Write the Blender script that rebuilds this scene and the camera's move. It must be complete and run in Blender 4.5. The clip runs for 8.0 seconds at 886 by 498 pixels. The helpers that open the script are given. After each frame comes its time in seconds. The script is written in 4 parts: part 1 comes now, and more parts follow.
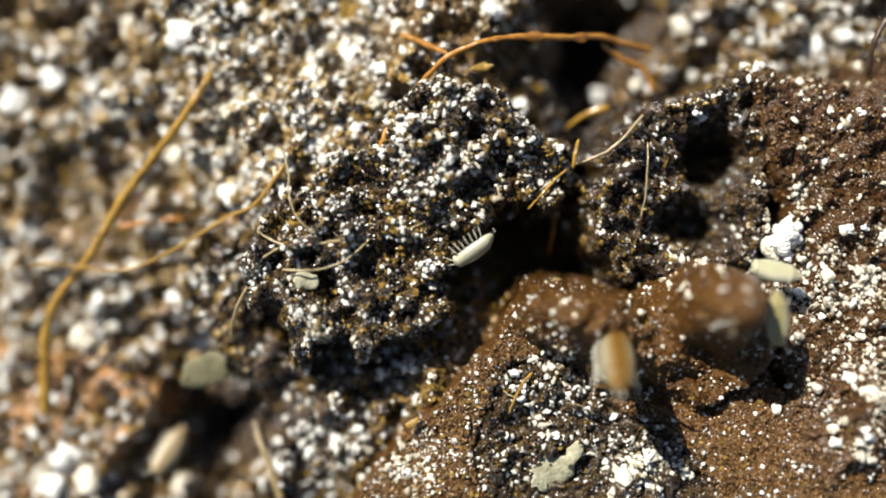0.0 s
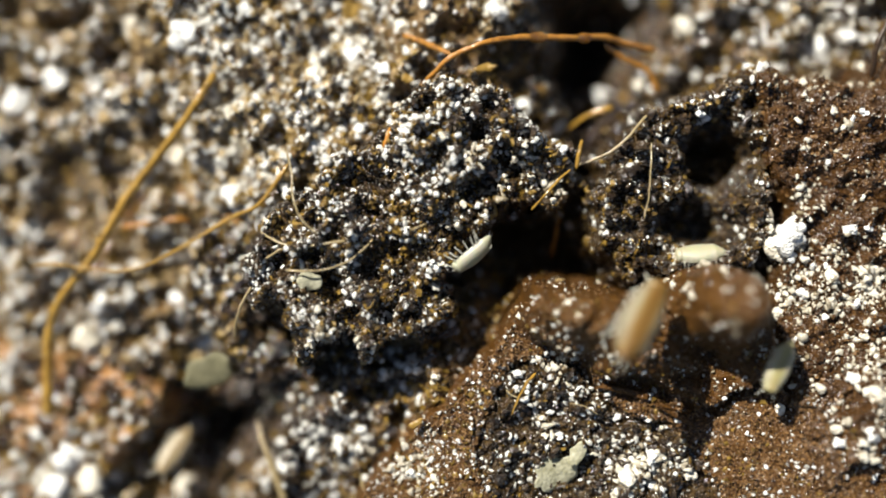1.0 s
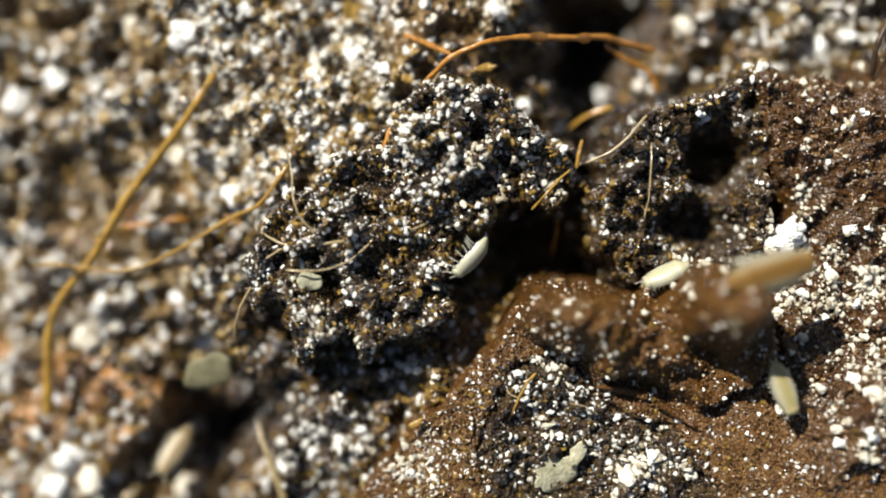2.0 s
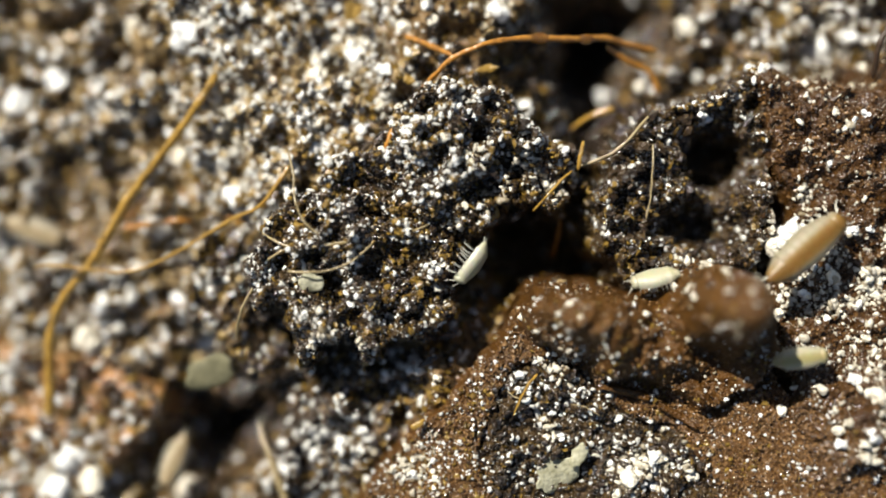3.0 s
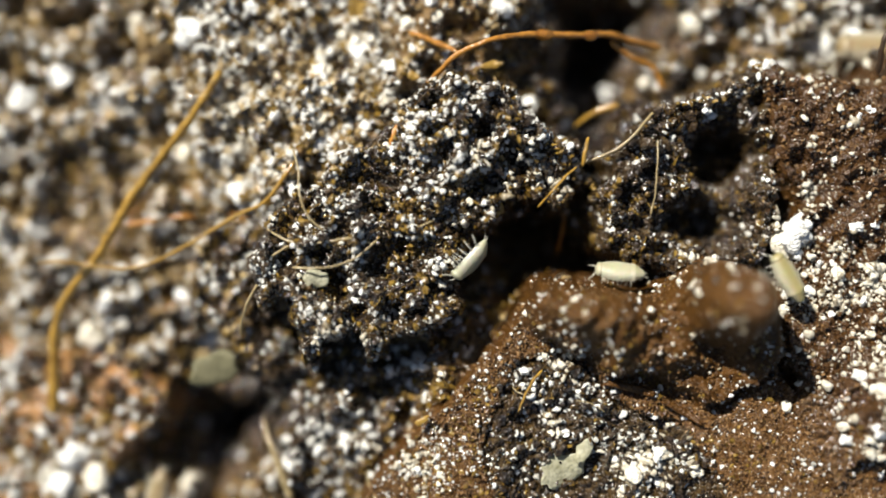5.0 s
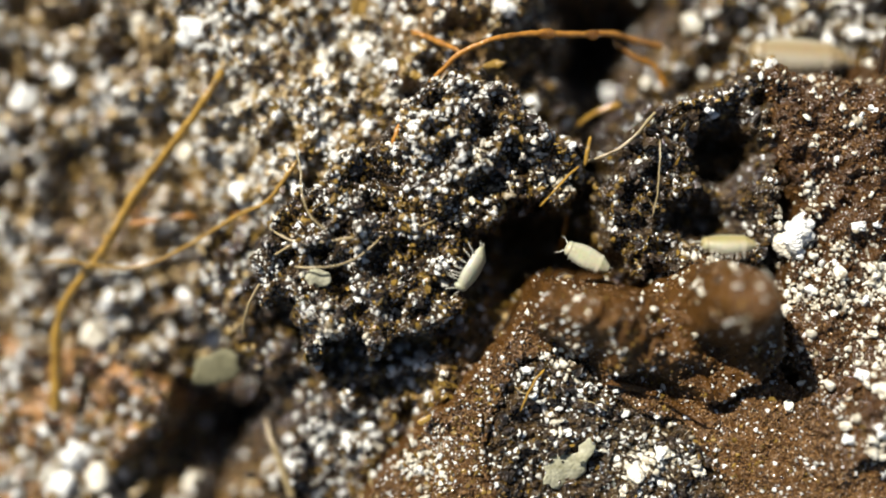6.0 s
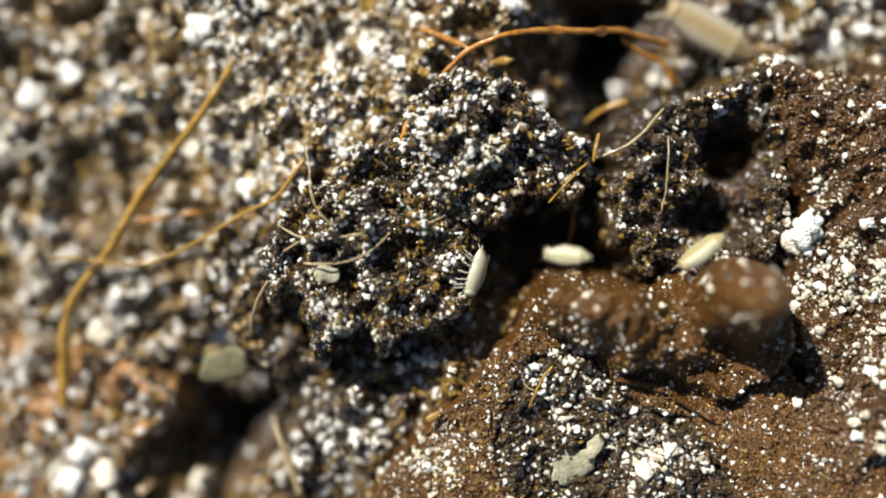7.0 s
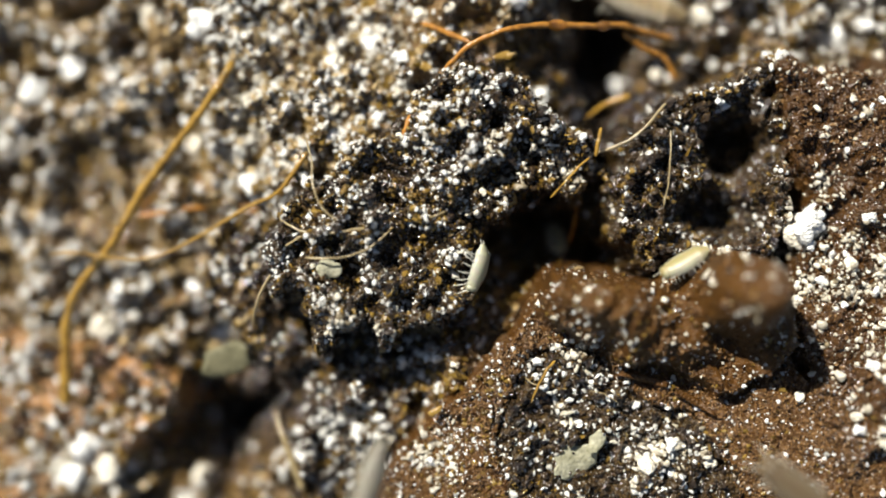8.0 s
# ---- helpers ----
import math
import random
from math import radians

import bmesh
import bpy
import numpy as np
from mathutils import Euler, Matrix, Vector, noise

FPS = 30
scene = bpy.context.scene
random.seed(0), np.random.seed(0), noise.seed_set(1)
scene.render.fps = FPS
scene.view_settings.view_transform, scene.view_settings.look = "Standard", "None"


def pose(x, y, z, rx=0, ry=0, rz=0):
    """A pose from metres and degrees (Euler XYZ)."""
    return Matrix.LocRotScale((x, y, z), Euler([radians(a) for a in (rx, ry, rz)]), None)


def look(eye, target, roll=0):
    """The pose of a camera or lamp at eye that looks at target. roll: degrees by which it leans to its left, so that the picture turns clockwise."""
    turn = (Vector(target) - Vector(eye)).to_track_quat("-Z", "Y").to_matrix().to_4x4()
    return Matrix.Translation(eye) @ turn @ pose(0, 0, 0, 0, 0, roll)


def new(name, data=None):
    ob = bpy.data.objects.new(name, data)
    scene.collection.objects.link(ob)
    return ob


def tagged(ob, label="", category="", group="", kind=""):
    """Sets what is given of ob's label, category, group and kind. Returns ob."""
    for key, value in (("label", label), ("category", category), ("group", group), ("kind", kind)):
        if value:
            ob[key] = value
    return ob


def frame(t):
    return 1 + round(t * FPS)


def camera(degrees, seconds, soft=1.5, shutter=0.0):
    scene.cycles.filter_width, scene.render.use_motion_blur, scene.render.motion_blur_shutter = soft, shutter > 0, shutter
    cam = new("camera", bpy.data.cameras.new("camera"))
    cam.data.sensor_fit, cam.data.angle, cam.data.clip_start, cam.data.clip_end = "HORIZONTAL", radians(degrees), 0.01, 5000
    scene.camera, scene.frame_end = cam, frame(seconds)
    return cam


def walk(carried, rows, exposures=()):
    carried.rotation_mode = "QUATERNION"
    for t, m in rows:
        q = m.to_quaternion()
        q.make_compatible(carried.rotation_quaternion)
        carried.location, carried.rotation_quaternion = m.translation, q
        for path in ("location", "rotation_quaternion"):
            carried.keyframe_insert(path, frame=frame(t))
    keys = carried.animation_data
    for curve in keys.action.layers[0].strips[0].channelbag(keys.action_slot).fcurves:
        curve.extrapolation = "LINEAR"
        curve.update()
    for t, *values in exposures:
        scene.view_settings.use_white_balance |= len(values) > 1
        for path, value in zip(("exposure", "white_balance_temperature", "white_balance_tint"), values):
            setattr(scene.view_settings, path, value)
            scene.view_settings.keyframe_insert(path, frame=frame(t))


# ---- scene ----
import functools

# ---- camera: a macro lens six centimetres above the soil, looking down on it ----
MM = 0.001
cam = camera(42, 8.0, soft=1.9)
cam.data.dof.use_dof = True
cam.data.dof.focus_distance = 0.0594
cam.data.dof.aperture_fstop = 9.5
walk(cam, [
    (0, look((0.000176, -0.000029, 0.06), (0.000176, -0.000029, 0))),
    (0.5, look((0.000176, -0.000029, 0.06), (0.000176, -0.000029, 0))),
    (1, look((-0.000000, 0.000000, 0.06), (-0.000000, 0.000000, 0))),
    (1.5, look((-0.000000, -0.000021, 0.06), (-0.000000, -0.000021, 0))),
    (3, look((-0.000088, 0.000059, 0.06), (-0.000088, 0.000059, 0))),
    (3.5, look((-0.000147, 0.000009, 0.06), (-0.000147, 0.000009, 0))),
    (4, look((-0.000147, -0.000088, 0.06), (-0.000147, -0.000088, 0))),
    (4.5, look((-0.000264, -0.000132, 0.06), (-0.000264, -0.000132, 0))),
    (6, look((-0.000449, -0.000176, 0.06), (-0.000449, -0.000176, 0))),
    (6.5, look((-0.000734, -0.000264, 0.06), (-0.000734, -0.000264, 0))),
    (7, look((-0.000881, -0.000353, 0.06), (-0.000881, -0.000353, 0))),
    (7.5, look((-0.001014, -0.000558, 0.06), (-0.001014, -0.000558, 0))),
    (8, look((-0.000999, -0.000632, 0.06), (-0.000999, -0.000632, 0))),
], exposures=((0, 0.83), (0.5, 0.78), (1.0, 0.75), (1.5, 0.71), (8, 0.71)))

# ---- light: low sun over a dark soil, and the sky ----
SUN_FROM = Vector((-0.46, 0.56, 0.74)).normalized()
world = bpy.data.worlds.new("sky")
scene.world = world
world.use_nodes = True
sky = world.node_tree.nodes.new("ShaderNodeTexSky")
sky.sky_type, sky.sun_disc = "NISHITA", False
sky.sun_elevation = math.asin(SUN_FROM.z)
sky.sun_rotation = math.atan2(SUN_FROM.x, SUN_FROM.y)
world.node_tree.links.new(sky.outputs["Color"], world.node_tree.nodes["Background"].inputs["Color"])
world.node_tree.nodes["Background"].inputs["Strength"].default_value = 0.05
sun_data = bpy.data.lights.new("sun", "SUN")
sun_data.energy, sun_data.angle, sun_data.color = 5.0, radians(0.6), (1.0, 0.955, 0.86)
sun = new("sun", sun_data)
sun.matrix_world = look(SUN_FROM * 0.5, (0, 0, 0))

# ---- the lie of the land: heights in millimetres over a plan in millimetres ----
def hashed(i, j, seed):
    n = (i.astype(np.int64) * 374761393 + j.astype(np.int64) * 668265263 + seed * 1274126177) & 0x7FFFFFFF
    n = ((n ^ (n >> 13)) * 1103515245 + 12345) & 0x7FFFFFFF
    return ((n ^ (n >> 16)) & 0xFFFF) / 65535.0


def value_noise(x, y, size, seed):
    """Smooth noise, -1 to 1, with features of that size in millimetres."""
    c, s = math.cos(seed * 1.7), math.sin(seed * 1.7)
    a, b = (c * x - s * y) / size, (s * x + c * y) / size
    i, j = np.floor(a), np.floor(b)
    u, v = a - i, b - j
    u, v = u * u * (3 - 2 * u), v * v * (3 - 2 * v)
    low = hashed(i, j, seed) * (1 - u) + hashed(i + 1, j, seed) * u
    high = hashed(i, j + 1, seed) * (1 - u) + hashed(i + 1, j + 1, seed) * u
    return 2 * (low * (1 - v) + high * v) - 1


def crumbly(x, y, seed, sizes):
    """Lumpy relief: rounded crumbs with sharp valleys between them, at several sizes (size, height)."""
    total = 0
    for k, (size, height) in enumerate(sizes):
        total = total + height * (1 - 2 * np.abs(value_noise(x, y, size, seed + 7 * k)))
    return total


def inside(x, y, outline):
    """The distance in from a closed outline, in millimetres; negative outside it."""
    best, odd = np.full(np.shape(x), 1e9), np.zeros(np.shape(x), bool)
    for (ax, ay), (bx, by) in zip(outline, outline[1:] + outline[:1]):
        ex, ey = bx - ax, by - ay
        k = np.clip(((x - ax) * ex + (y - ay) * ey) / (ex * ex + ey * ey), 0, 1)
        best = np.minimum(best, np.hypot(x - ax - k * ex, y - ay - k * ey))
        with np.errstate(divide="ignore", invalid="ignore"):
            odd ^= ((ay > y) != (by > y)) & (x < ex * (y - ay) / (ey if ey else 1e-9) + ax)
    return np.where(odd, best, -best)


def rise(d, width):
    k = np.clip(d / width, 0, 1)
    return k * k * (3 - 2 * k)


def bump(x, y, at, wide, tall, turn=0.0, long=1.0):
    c, s = math.cos(turn), math.sin(turn)
    dx, dy = x - at[0], y - at[1]
    return tall * np.exp(-(((c * dx + s * dy) / (wide * long)) ** 2 + ((c * dy - s * dx) / wide) ** 2))


def dome(x, y, at, wide, tall):
    """A round-shouldered hump, steeper at its foot than a bump."""
    return tall * np.exp(-((np.hypot((x - at[0]) / 1.0, (y - at[1]) / 1.1) / wide) ** 4))


LEVELS = ((-24.38, 12.83), -7.35), ((-23.68, -0.31), -7.56), ((-22.74, -12.93), -7.14), ((-15.91, 4.63), -6.65), ((-13.88, -5.73), -6.30), ((-11.25, 9.88), -4.90), ((-5.86, 12.76), -6.00), \
    ((-5.98, 7.74), -3.00), ((0.50, 12.88), -4.00), ((3.58, 11.44), -2.60), ((5.58, 14.53), -3.00), ((7.20, 10.60), -13.00), ((9.20, 10.40), -10.00), ((4.40, 10.60), -3.40), ((13.20, 11.34), -7.50), ((21.20, 12.44), -7.00), ((-6.59, -10.31), -6.00), ((-13.18, -10.04), -11.20), \
    ((-2.32, -7.02), -2.40), ((-4.83, -9.06), -3.60), ((4.93, -0.30), -12.00), ((-3.31, -13.02), -6.00), ((10.69, -0.29), -7.00), ((17.38, 1.94), -6.00), ((22.44, -4.98), -5.00), ((13.04, -11.25), -5.00), ((2.69, -3.57), -3.40), ((-10.22, -11.35), -6.93), ((-21.01, 1.01), -8.05), ((8.60, 14.56), -14.00)
CLOD = [(-10.11, 0.32), (-8.78, 2.67), (-6.29, 4.14), (-3.94, 6.20), (-1.88, 8.55), (0.47, 9.14), (2.53, 8.55), (3.55, 7.67), (5.32, 6.35), (7.52, 4.44), (7.67, 3.11), (6.05, 2.23), (4.29, 1.85),
        (2.47, 1.56), (1.94, 0.47), (0.62, -0.85), (0.32, -3.50), (-1.00, -4.67), (-2.76, -5.11), (-3.20, -6.29), (-4.38, -6.14), (-5.26, -4.82), (-7.31, -6.29), (-7.70, -4.67), (-8.34, -3.06), (-10.11, -3.50), (-10.55, -1.73)]
DARK_CLOD = [(7.67, 0.03), (7.52, 2.67), (8.84, 5.32), (10.46, 7.37), (13.69, 8.55), (16.04, 9.28), (17.51, 6.20), (17.51, 0.62), (16.04, -1.15), (12.22, -1.88), (8.99, -1.73)]
BROWN_BANK = [(16.60, 6.20), (16.19, 9.20), (19.57, 9.72), (23.03, 10.16), (28.67, 10.31), (28.67, -14.37), (18.68, -14.37), (17.22, -5.85), (16.70, -1.73), (16.60, 1.20), (16.80, 4.14)]
BARK = [(-5.50, -15.20), (-4.23, -12.31), (-2.47, -10.11), (-0.12, -7.76), (2.23, -5.11), (3.50, -3.15), (4.49, -1.59), (7.29, -1.70), (10.04, -2.25), (11.74, -1.24), (13.38, -0.42), (15.65, -1.18),
        (16.94, -3.54), (17.49, -6.79), (20.45, -9.37), (22.80, -12.02), (23.97, -14.95)]
BARK_GAP = [(2.43, -7.38), (3.44, -6.04), (5.21, -5.60), (7.29, -6.20), (8.47, -7.38), (9.66, -8.41), (12.03, -9.39), (13.36, -10.63), (14.16, -12.12), (14.69, -15.25), (3.14, -15.25), (1.84, -10.63)]
HUMP = [(4.21, -1.56), (6.03, -1.73), (8.26, -2.09), (10.49, -2.20), (12.59, -0.95), (14.40, -0.59), (16.13, -1.42), (17.14, -3.32), (17.25, -5.55), (15.80, -7.37), (13.14, -8.21), (11.33, -7.23), (8.82, -6.67), (6.03, -5.83),
        (4.21, -4.44), (3.38, -3.18)]
LEAF = [(-27.86, -5.25), (-23.90, -5.97), (-19.28, -6.17), (-16.14, -7.89), (-15.98, -9.71), (-18.29, -11.52), (-20.93, -15.15), (-27.86, -15.82)]

LOW_CLOD = [(-14.07, 0.34), (-12.03, 1.75), (-9.84, 2.22), (-8.27, 0.66), (-9.84, -2.48), (-7.02, -5.30), (-2.63, -5.92), (-2.01, -7.18), (-4.2, -10.2), (-5.6, -13.5), (-5.9, -16.5), (-9.8, -16.5), (-9.4, -12.0), (-8.6, -9.0), (-11.09, -7.80), (-12.97, -6.24), (-14.23, -3.73)]
PITS = ((8.0, 14.2), 1.9, 10.0), ((10.4, 13.4), 1.7, 8.0), ((7.2, 10.4), 1.4, 7.0), ((9.4, 11.0), 1.5, 7.0), ((8.9, 7.5), 1.4, 5.0), ((-13.8, -10.8), 1.8, 8.0), ((-11.0, -9.3), 1.4, 4.0)
CAVITIES = ((1.79, 5.90), 0.8, 1.8), ((2.47, 3.41), 0.7, 1.6), ((-5.55, -1.88), 0.8, 2.2), ((-1.73, -0.41), 0.8, 1.8), ((-3.79, -1.15), 0.6, 1.6), ((-0.71, -2.32), 0.7, 1.8), ((3.41, 4.44), 0.6, 1.4), ((-2.76, -3.50), 0.7, 1.6)


def ground_height(x, y, rough=1.0):
    weight, level = 1e-9, -8e-9
    for (px, py), z in LEVELS:
        w = np.exp(-((x - px) ** 2 + (y - py) ** 2) / 14.0) + 1e-5 / (1 + (x - px) ** 2 + (y - py) ** 2)
        weight, level = weight + w, level + w * z
    for at, wide, deep in PITS:
        level = level + weight * bump(x + 0.7 * value_noise(x, y, 1.7, 81), y + 0.7 * value_noise(x, y, 1.7, 82), at, wide, -deep)
    return level / weight - 0.15 * np.maximum(-x - 12.0, 0) + rough * crumbly(x, y, 3, ((3.6, 1.2), (1.6, 0.9), (0.7, 0.35), (0.3, 0.14)))


def clod_height(x, y, rough=1.0):
    d = inside(x, y, CLOD) + rough * 0.5 * value_noise(x, y, 1.1, 5) + rough * 0.25 * value_noise(x, y, 0.45, 6)
    tilt = 0.5 + bump(x, y, (0.91, -0.12), 1.1, -1.3) - 0.09 * np.maximum(x - 1.5, 0) ** 1.5 - 0.02 * np.maximum(y - 3.0, 0) ** 2 - 0.015 * np.maximum(-5.0 - x, 0) ** 2
    for at, wide, deep in CAVITIES:
        tilt = tilt - deep * np.exp(-((x - at[0]) ** 2 + (y - at[1]) ** 2) / wide ** 2)
    return np.where(d < -0.85, -30, 0) - 10 + (10 + tilt) * rise(d + 0.9, 1.5) + rough * crumbly(x, y, 11, ((2.6, 0.9), (1.15, 0.8), (0.5, 0.32), (0.22, 0.10)))


def low_clod_height(x, y, rough=1.0):
    d = inside(x, y, LOW_CLOD) + rough * (0.8 * value_noise(x, y, 1.8, 23) + 0.3 * value_noise(x, y, 0.6, 24))
    return np.where(d < -0.75, -30, 0) - 10 + 5.0 * rise(d + 0.8, 2.4) + rough * crumbly(x, y, 27, ((2.6, 0.9), (1.1, 0.7), (0.5, 0.3), (0.22, 0.10)))


def dark_clod_height(x, y, rough=1.0):
    d = inside(x, y, DARK_CLOD) + rough * 0.4 * value_noise(x, y, 0.9, 25)
    z = np.where(d < -0.75, -30, 0) - 9 + 8.4 * rise(d + 0.8, 1.4) + bump(x, y, (14.46, 4.87), 1.45, -9.0) + bump(x, y, (13.62, 1.22), 1.1, -5.0, 0.1, 1.7)
    return z + rough * crumbly(x, y, 31, ((2.2, 0.7), (0.95, 0.65), (0.4, 0.28), (0.2, 0.09)))


def bank_height(x, y, rough=1.0):
    d = inside(x, y, BROWN_BANK) + rough * (1.0 * value_noise(x, y, 2.6, 44) + 0.45 * value_noise(x, y, 1.1, 45))
    z = np.where(d < -0.75, -30, 0) - 9 + 8.6 * rise(d + 0.8, 1.9) + bump(x, y, (21.55, -8.35), 3.0, 1.2) + 1.8 * rise(-y - 1.5, 8.0) + bump(x, y, (14.46, 4.87), 1.6, -9.0)
    return z + rough * crumbly(x, y, 51, ((3.0, 0.5), (1.1, 0.38), (0.45, 0.2), (0.2, 0.08)))


def bark_height(x, y, rough=1.0):
    d = inside(x, y, BARK) + rough * 0.2 * value_noise(x, y, 1.0, 65)
    gap = inside(x, y, BARK_GAP) + rough * (0.5 * value_noise(x, y, 1.6, 64) + 0.25 * value_noise(x, y, 0.7, 66))
    fold = inside(x, y, HUMP) + rough * (0.35 * value_noise(x, y, 1.5, 67) + 0.12 * value_noise(x, y, 0.5, 68))
    # a fold of bark: a high knob, a lower shoulder with a saddle between, and a lip along its foot
    z = 0.2 + 1.5 * rise(fold + 0.1, 0.7) + 1.3 * rise(fold, 2.2) + dome(x, y, (13.9, -2.4), 2.0, 4.2) + bump(x, y, (6.9, -3.0), 1.4, 1.5, -0.12, 1.7) + bump(x, y, (10.6, -4.2), 1.2, -1.0) + bump(x, y, (13.6, -6.0), 1.9, -2.4)
    z = z + bump(x, y, (-3.70, -13.11), 4.0, -1.8) + 1.4 * rise(x - 12.5, 6.0) * rise(-y - 6.0, 5.0) + rise(fold, 1.0) * rough * crumbly(x, y, 73, ((2.2, 0.4), (0.9, 0.16)))
    z = np.where(d < -0.45, -30, 0) + np.where(d > 0, z, 0) - 7.5 * (1 - rise(d + 0.5, 0.9)) - 1.1 * rise(gap, 0.6) * (1 - rise(fold + 0.2, 0.5)) + np.where(d > 0, 0, z * rise(d + 0.6, 0.6))
    return z + rough * crumbly(x, y, 71, ((2.4, 0.28), (0.8, 0.14), (0.3, 0.07), (0.16, 0.05)))


def inner_soil_height(x, y, rough=1.0):
    d = inside(x, y, BARK_GAP) + rough * (0.5 * value_noise(x, y, 1.6, 64) + 0.25 * value_noise(x, y, 0.7, 66))
    return np.where(d < -0.65, -30, 0) - 4 + 3.75 * rise(d + 0.7, 1.2) + rough * crumbly(x, y, 91, ((1.8, 0.5), (0.8, 0.3), (0.35, 0.15), (0.2, 0.08)))


def leaf_height(x, y, rough=1.0):
    d = inside(x, y, LEAF)
    return np.where(d < -0.35, -30, 0) - 10 - 0.15 * np.maximum(-x - 12.0, 0) + 4.1 * rise(d + 0.4, 0.8) + rough * crumbly(x, y, 101, ((2.5, 0.5), (0.9, 0.2)))


LAYERS = (ground_height, low_clod_height, clod_height, dark_clod_height, bank_height, bark_height, inner_soil_height, leaf_height)


def top(x, y, rough=1.0):
    """The height of whatever lies on top there."""
    x, y = np.asarray(x, float), np.asarray(y, float)
    return functools.reduce(np.maximum, (layer(x, y, rough) for layer in LAYERS))


# ---- materials ----
def material(name, tones, rough=0.5, grain=0.3, relief=0.04, relief_size=0.12, island=False, spec=0.5, translucent=0.0, coat=0.0, dust=None):
    """A surface with tones mixed by noise at two scales, sizes in millimetres, and a fine relief. island: each loose piece takes its own tone. dust: a second colour in specks."""
    m = bpy.data.materials.new(name)
    m.use_nodes = True
    t = m.node_tree
    n, link = t.nodes, t.links.new
    shader = n["Principled BSDF"]
    where = n.new("ShaderNodeNewGeometry").outputs["Position"]
    ramp = n.new("ShaderNodeValToRGB")
    for k, tone in enumerate(tones):
        e = ramp.color_ramp.elements[k] if k < 2 else ramp.color_ramp.elements.new(0.5)
        e.color = (*tone, 1)
    for k, e in enumerate(ramp.color_ramp.elements):
        e.position = 0.25 + 0.5 * k / (len(tones) - 1)
    if island:
        piece = n.new("ShaderNodeNewGeometry").outputs["Random Per Island"]
    coarse = n.new("ShaderNodeTexNoise")
    coarse.inputs["Scale"].default_value, coarse.inputs["Detail"].default_value = 1000 / (grain * 6), 5
    link(where, coarse.inputs["Vector"])
    fine = n.new("ShaderNodeTexNoise")
    fine.inputs["Scale"].default_value, fine.inputs["Detail"].default_value = 1000 / grain, 4
    link(where, fine.inputs["Vector"])
    blend = n.new("ShaderNodeMix")
    blend.inputs["Factor"].default_value = 0.5
    link(coarse.outputs["Fac"], blend.inputs["A"])
    link(fine.outputs["Fac"], blend.inputs["B"])
    tone = blend.outputs["Result"]
    if island:
        mixed = n.new("ShaderNodeMix")
        mixed.inputs["Factor"].default_value = 0.5
        link(tone, mixed.inputs["A"])
        link(piece, mixed.inputs["B"])
        tone = mixed.outputs["Result"]
    link(tone, ramp.inputs["Fac"])
    colour = ramp.outputs["Color"]
    if dust:
        specks = n.new("ShaderNodeTexVoronoi")
        specks.inputs["Scale"].default_value = 1000 / 0.22
        link(where, specks.inputs["Vector"])
        near = n.new("ShaderNodeMapRange")
        near.inputs["From Min"].default_value, near.inputs["From Max"].default_value = 0.30, 0.18
        link(specks.outputs["Distance"], near.inputs["Value"])
        patch = n.new("ShaderNodeMapRange")
        patch.inputs["From Min"].default_value, patch.inputs["From Max"].default_value = 0.52, 0.66
        link(coarse.outputs["Fac"], patch.inputs["Value"])
        both = n.new("ShaderNodeMath")
        both.operation = "MULTIPLY"
        link(near.outputs["Result"], both.inputs[0])
        link(patch.outputs["Result"], both.inputs[1])
        over = n.new("ShaderNodeMix")
        over.data_type = "RGBA"
        link(both.outputs["Value"], over.inputs[0])
        link(colour, over.inputs[6])
        over.inputs[7].default_value = (*dust, 1)
        colour = over.outputs[2]
    link(colour, shader.inputs["Base Color"])
    sheen = n.new("ShaderNodeMapRange")
    sheen.inputs["To Min"].default_value, sheen.inputs["To Max"].default_value = max(0.05, rough - 0.15), min(1, rough + 0.15)
    link(coarse.outputs["Fac"], sheen.inputs["Value"])
    link(sheen.outputs["Result"], shader.inputs["Roughness"])
    shader.inputs["Specular IOR Level"].default_value = spec
    shader.inputs["Coat Weight"].default_value = coat
    shader.inputs["Coat Roughness"].default_value = 0.15
    if relief:
        cells = n.new("ShaderNodeTexVoronoi")
        cells.inputs["Scale"].default_value = 1000 / relief_size
        link(where, cells.inputs["Vector"])
        lumps = n.new("ShaderNodeMath")
        lumps.operation = "SUBTRACT"
        link(fine.outputs["Fac"], lumps.inputs[0])
        link(cells.outputs["Distance"], lumps.inputs[1])
        b = n.new("ShaderNodeBump")
        b.inputs["Strength"].default_value, b.inputs["Distance"].default_value = 1.0, relief * MM
        link(lumps.outputs["Value"], b.inputs["Height"])
        link(b.outputs["Normal"], shader.inputs["Normal"])
        link(b.outputs["Normal"], shader.inputs["Coat Normal"])
    if translucent:
        through_light = n.new("ShaderNodeBsdfTranslucent")
        link(colour, through_light.inputs["Color"])
        mix = n.new("ShaderNodeMixShader")
        mix.inputs["Fac"].default_value = translucent
        link(shader.outputs["BSDF"], mix.inputs[1])
        link(through_light.outputs["BSDF"], mix.inputs[2])
        link(mix.outputs["Shader"], n["Material Output"].inputs["Surface"])
    return m


